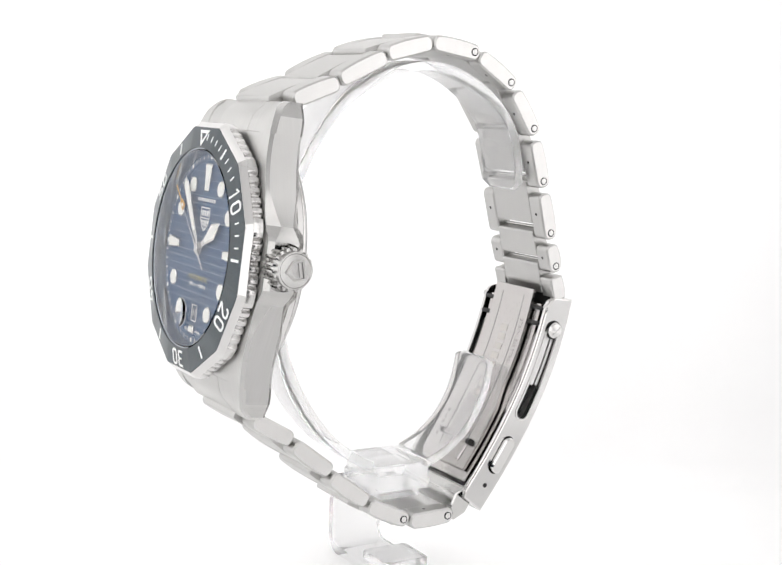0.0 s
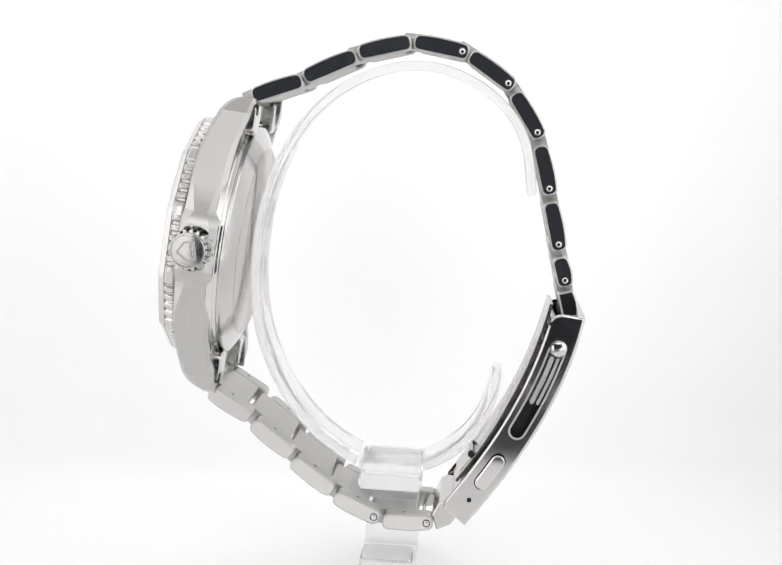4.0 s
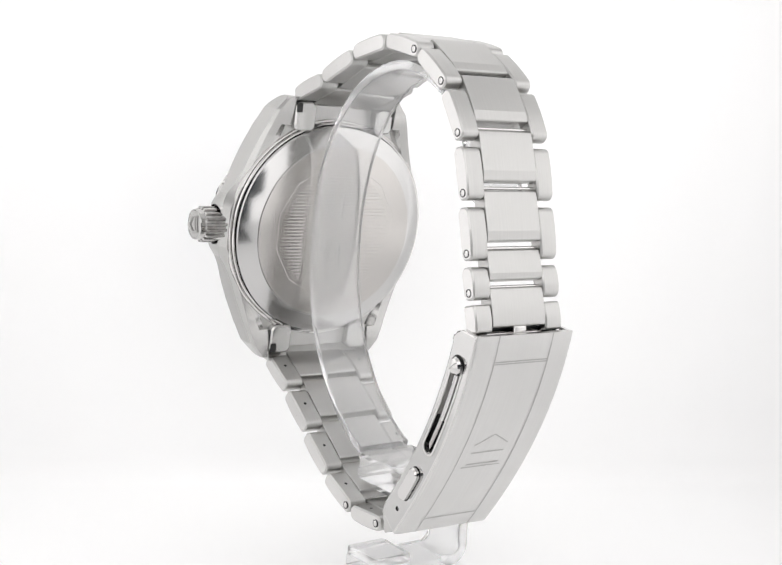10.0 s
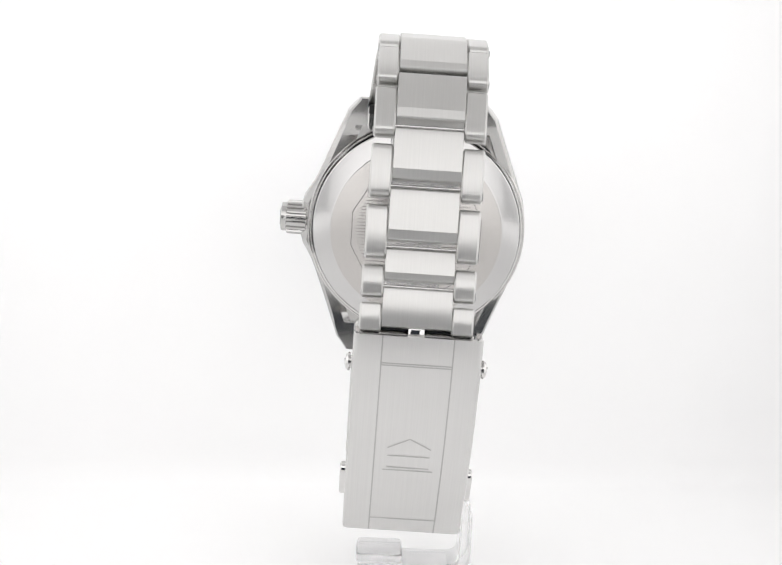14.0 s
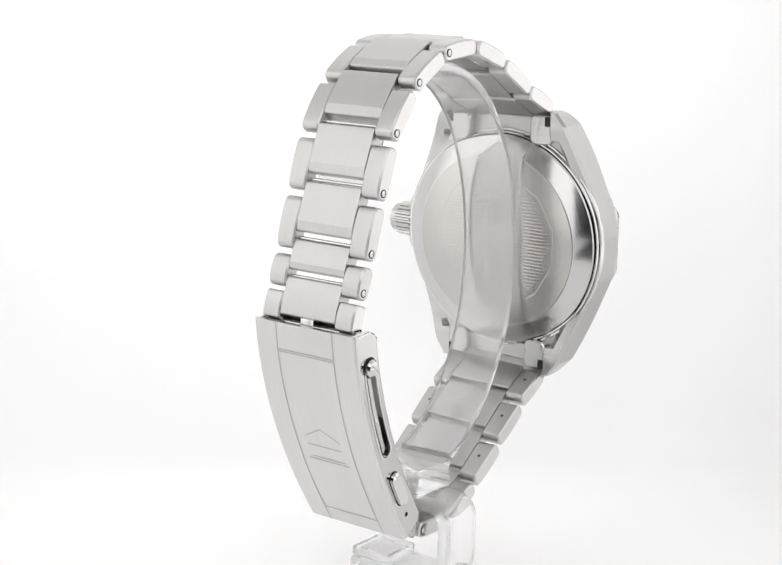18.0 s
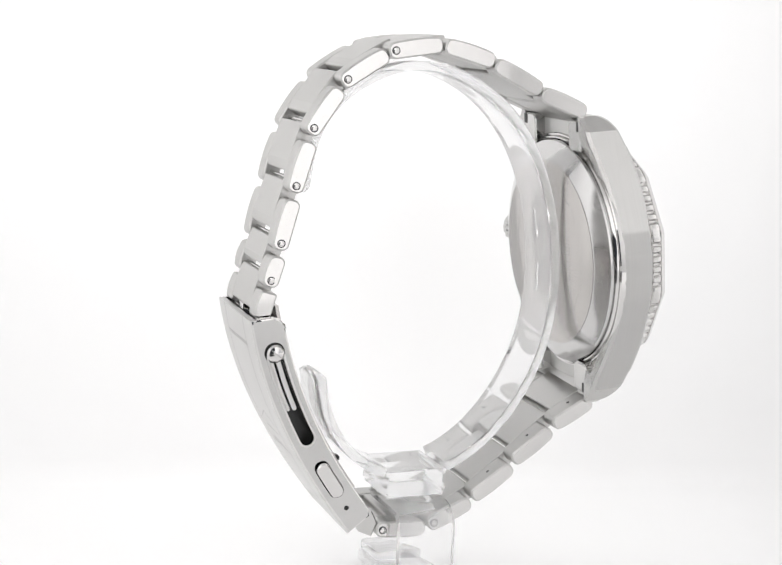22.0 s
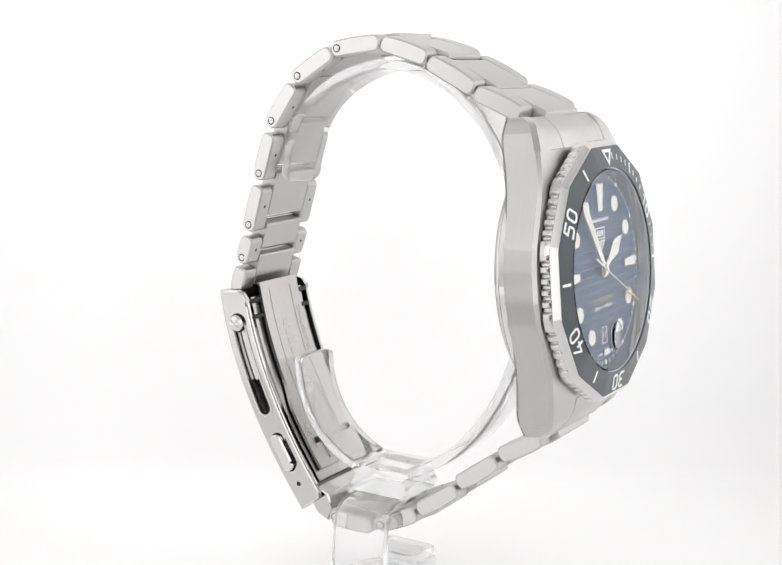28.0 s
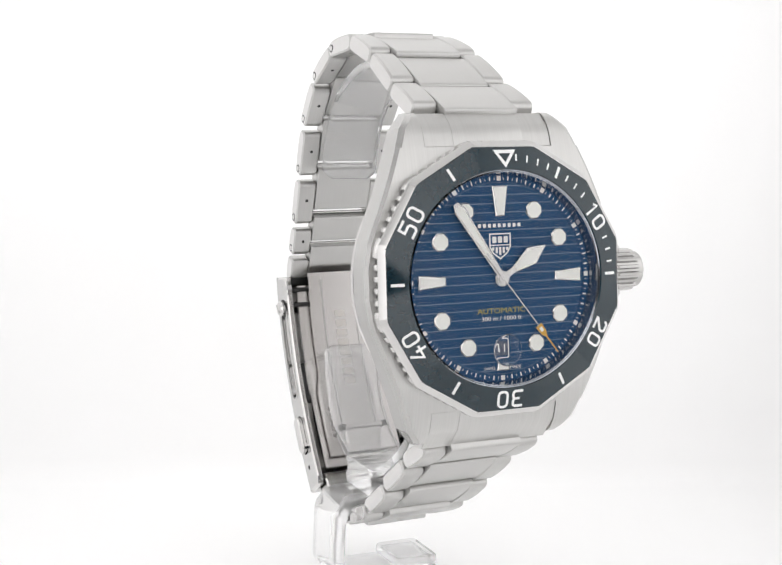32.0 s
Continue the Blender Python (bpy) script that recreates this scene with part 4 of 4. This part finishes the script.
            e = w if name == "folding_blade" else between([(-9, 6.0), (0.50, 6.0), (0.60, 6.9), (0.9, 6.9), (9, 6.9)], t)
            rings.append([(-e, *a), (e, *a), (e, *b), (-e, *b)])
        blade = part(name, Shape().loops(rings), blade_steel, watch, label, ROOT)
        if name == "inner_blade":
            for x in (-3.4, 3.4):
                rings = []
                for i in range(1, 24):
                    t = t0 + (t1 - t0) * i / 24
                    rings.append([(x - 0.13, *across(t, k0 - 0.006)), (x + 0.13, *across(t, k0 - 0.006))])
                part("pressed_groove", Shape().loops(rings, closed=False, cap0=False, cap1=False), engraving, blade)
            # stamped words: the maker's as plain bars, the steel mark lettered
            s = Shape()
            for i in range(8):
                t = 0.17 + i * 0.052
                s.add([(x, *across(u, k0 - 0.007)) for x, u in ((-1.1, t), (1.1, t), (1.1, t + 0.034), (-1.1, t + 0.034))], [(0, 1, 2, 3)])
            part("stamped_bars", s, faint, blade)
            s = text_shape("STAINLESS STEEL", 1.4, 1.0, 0.0)
            s.v = [(4.55 + y, *across(0.245 + x / 42, k0 - 0.007)) for x, y, z in s.v]
            part("stamped_lettering", s, stamped, blade)
            s = Shape()
            for i in range(5):
                t = 0.68 + i * 0.034
                s.add([(x, *across(u, k0 - 0.007)) for x, u in ((-5.6, t), (-4.9, t), (-4.9, t + 0.02), (-5.6, t + 0.02))], [(0, 1, 2, 3)])
            part("small_stamped_bars", s, stamped, blade)
            # hinge of the fold: a bar in two eyes
            for x0, x1, r, mat, name in ((-3.2, 4.4, 0.42, blade_steel, "hinge_bar"), (-3.9, -3.1, 0.62, dark_gap, "hinge_eye"), (4.3, 5.1, 0.62, dark_gap, "hinge_eye")):
                part(name, prism(disc(r, 14, *across(0.80, k0 - 0.06)), x0, x1, 0.0, put), mat, blade)
            s = Shape().loops([[(x, *across(t, k)) for x, k in ((-3.0, k0), (-2.8, k0 - 0.05), (4.0, k0 - 0.05), (4.2, k0))] for t in (0.815, 0.84, 0.87, 0.90)])
            part("hinge_tongue", s, blade_steel, blade)
    # cross pins of the sliding catch
    for t in (0.05, 0.13):
        s = prism(disc(0.45, 12, *across(t, 0.04)), -9.3, 9.3, 0.0, put)
        part("cross_pin", s, dark_gap, watch, "", ROOT)
    # end bar inside the cover's mouth, and the connector to the last lower link
    s = prism(disc(0.95, 16, 29.3, -12.1), -8.9, 8.9, 0, put)
    part("spring_bar", s, polished, watch, "", ROOT)
    s = prism(rounded(-1.0, 1.0, -1.3, 1.0, 0.3, 3), -1.3, 1.3, 0.1, lambda p, q, x: (x + 0.4, 30.3 + p * 0.6, -11.3 + q))
    part("bar_tongue", s, polished, watch, "", ROOT)
    # added dark plate: stands in for shade and closes the see-through gap
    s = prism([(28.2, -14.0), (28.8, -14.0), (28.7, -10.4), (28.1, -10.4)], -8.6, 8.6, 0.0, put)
    part("mouth_shade", s, dark_gap, watch, "dark plate standing in for shade inside the clasp's mouth", ROOT)
    s = prism([(7.2, -48.9), (8.4, -46.4), (10.6, -45.4), (12.4, -47.6), (10.6, -50.3), (8.2, -51.4)], -8.9, 8.9, 0.25, put)
    part("clasp_hinge", s, satin, watch, "", ROOT)


build_clasp()

# ---- the acrylic display stand ----
FLOOR_Z = -LIFT / MM
stand = tagged(new("display_stand"), "clear acrylic watch stand with an open ring on a bent foot", "stand")
STAND = Matrix.Translation((0, 0, -FLOOR_Z))
RING = [(21.9, 9.0), (20.6, 18.4), (15.3, 26.0), (3.0, 31.8), (-10.2, 28.3), (-19.8, 19.7), (-25.6, 6.0), (-26.9, -8.5), (-24.6, -21.8), (-16.4, -34.6), (-6.2, -41.2), (3.8, -41.9), (12.6, -36.4), (16.6, -29.0), (17.6, -22.7)]


def smooth_line(pts, n):
    """Catmull-Rom through the points."""
    p = [Vector(q) for q in pts]
    p = [2 * p[0] - p[1]] + p + [2 * p[-1] - p[-2]]
    out = []
    for i in range(1, len(p) - 2):
        for j in range(n):
            t = j / n
            out.append(0.5 * (2 * p[i] + (p[i + 1] - p[i - 1]) * t + (2 * p[i - 1] - 5 * p[i] + 4 * p[i + 1] - p[i + 2]) * t * t + (3 * p[i] - p[i - 1] - 3 * p[i + 1] + p[i + 2]) * t ** 3))
    return out + [p[-2]]


def build_stand():
    line = smooth_line(RING, 14)
    for _ in range(60):
        line = [line[0]] + [(a + 2 * b + c) / 4 for a, b, c in zip(line, line[1:], line[2:])] + [line[-1]]
    split = next(i for i, p in enumerate(line) if p.y < -30 and p.x > -6.4)
    again = next(i for i, p in enumerate(line) if i > split and p.x > 4.8)
    for arm in (line[:split], line[again:]):
        rings = []
        for i, p in enumerate(arm):
            a, b = arm[max(0, i - 1)], arm[min(len(arm) - 1, i + 1)]
            d = (b - a).normalized()
            nrm = Vector((-d.y, d.x))
            free = i if arm[0] is line[0] else len(arm) - 1 - i
            w = 5.4 - max(0, 2 - free) * 0.8
            h = 0.85 if free else 0.5
            rings.append([(0.3 + x, *(p + nrm * o)) for x, o in rounded(-w, w, -h, h, 0.25, 4)])
        part("ring_strap", Shape().loops(rings), acrylic, stand, "thin clear curved arm of the ring", STAND, 80)
    # moulded ridges on the inner face of the strap
    for z0, z1, w in ((0.6, 6.4, 0.35), (-9.6, -3.6, 0.35), (-2.9, -2.3, 2.6)):
        rings = []
        for i, p in enumerate(line[:split]):
            if z0 <= p.y <= z1 and p.x < 0:
                d = (line[i + 1] - line[i - 1]).normalized()
                nrm = Vector((-d.y, d.x))
                nrm = nrm if nrm.x > 0 else -nrm
                rings.append([(0.3 + x, *(p + nrm * o)) for x, o in ((-w, 0.8), (w, 0.8), (w - 0.1, 1.15), (-w + 0.1, 1.15))])
        if len(rings) > 1:
            part("moulded_ridge", Shape().loops(rings), acrylic, stand, "", STAND, 40)
    put = lambda p, q, x: (x, p, q)
    front = [(-6.3, -40.6), (-6.6, -40.8), (-6.6, -41.5), (-6.1, -41.8), (-6.1, -43.4), (-6.6, -43.7), (-6.6, -44.7), (-6.2, -45.0), (-6.2, -45.6)]
    loop = front + [(4.6, -45.6)] + [(-1.6 - y, z) for y, z in front[::-1][1:]]
    part("mount_block", prism(loop, -5.6, 6.4, 0.2, put), acrylic, stand, "clear grooved block under the ring", STAND)
    # bent sheet: under the block, down one flank, and back along the floor
    mid = [(3.5, -46.8), (-7.0, -46.8)]
    for i in range(9):
        t = radians(90 + 90 * i / 8)
        mid.append((-7.6 + 3.4 * math.cos(t), -50.2 + 3.4 * math.sin(t)))
    for i in range(9):
        t = radians(180 + 90 * i / 8)
        mid.append((-8.0 + 3.0 * math.cos(t), -57.9 + 3.0 * math.sin(t)))
    mid += [(0, -60.9), (8.6, -60.9)]
    rings = []
    for i, p in enumerate(mid):
        a, b = Vector(mid[max(0, i - 1)]), Vector(mid[min(len(mid) - 1, i + 1)])
        d = (b - a).normalized()
        nrm = Vector((-d.y, d.x)) * 1.05
        q = Vector(p)
        rings.append([((q + nrm * k)[0], y, (q + nrm * k)[1]) for y, k in ((-6.0, -0.8), (-5.7, -1), (4.1, -1), (4.4, -0.8), (4.4, 0.8), (4.1, 1), (-5.7, 1), (-6.0, 0.8))])
    part("bent_foot", Shape().loops(rings), acrylic, stand, "bent clear acrylic foot", STAND, 40)
    s = prism(rounded(0.5, 9.0, -5.6, 4.0, 1.0, 4), -59.7, -57.9, 0.3, lambda p, q, d: (p, q, d))
    part("foot_pad", s, acrylic, stand, "", STAND)


build_stand()


# ---- what moves ----
def motions():
    times = [float(t) for t in range(33)]
    walk(watch, [(t, turned(t, BASE_Z)) for t in times])
    walk(stand, [(t, turned(t, FLOOR_Z, True)) for t in times])
    walk(second_hand, [(t, hand_pose(-50.2 + 6.0 * t, -1.15)) for t in times])
    walk(minute_hand, [(t, hand_pose(322.6 + 0.1 * t, -1.38)) for t in (0.0, 16.0, 32.0)])
    walk(hour_hand, [(t, hand_pose(57.6 + 0.1 * t / 12, -1.62)) for t in (0.0, 16.0, 32.0)])


motions()
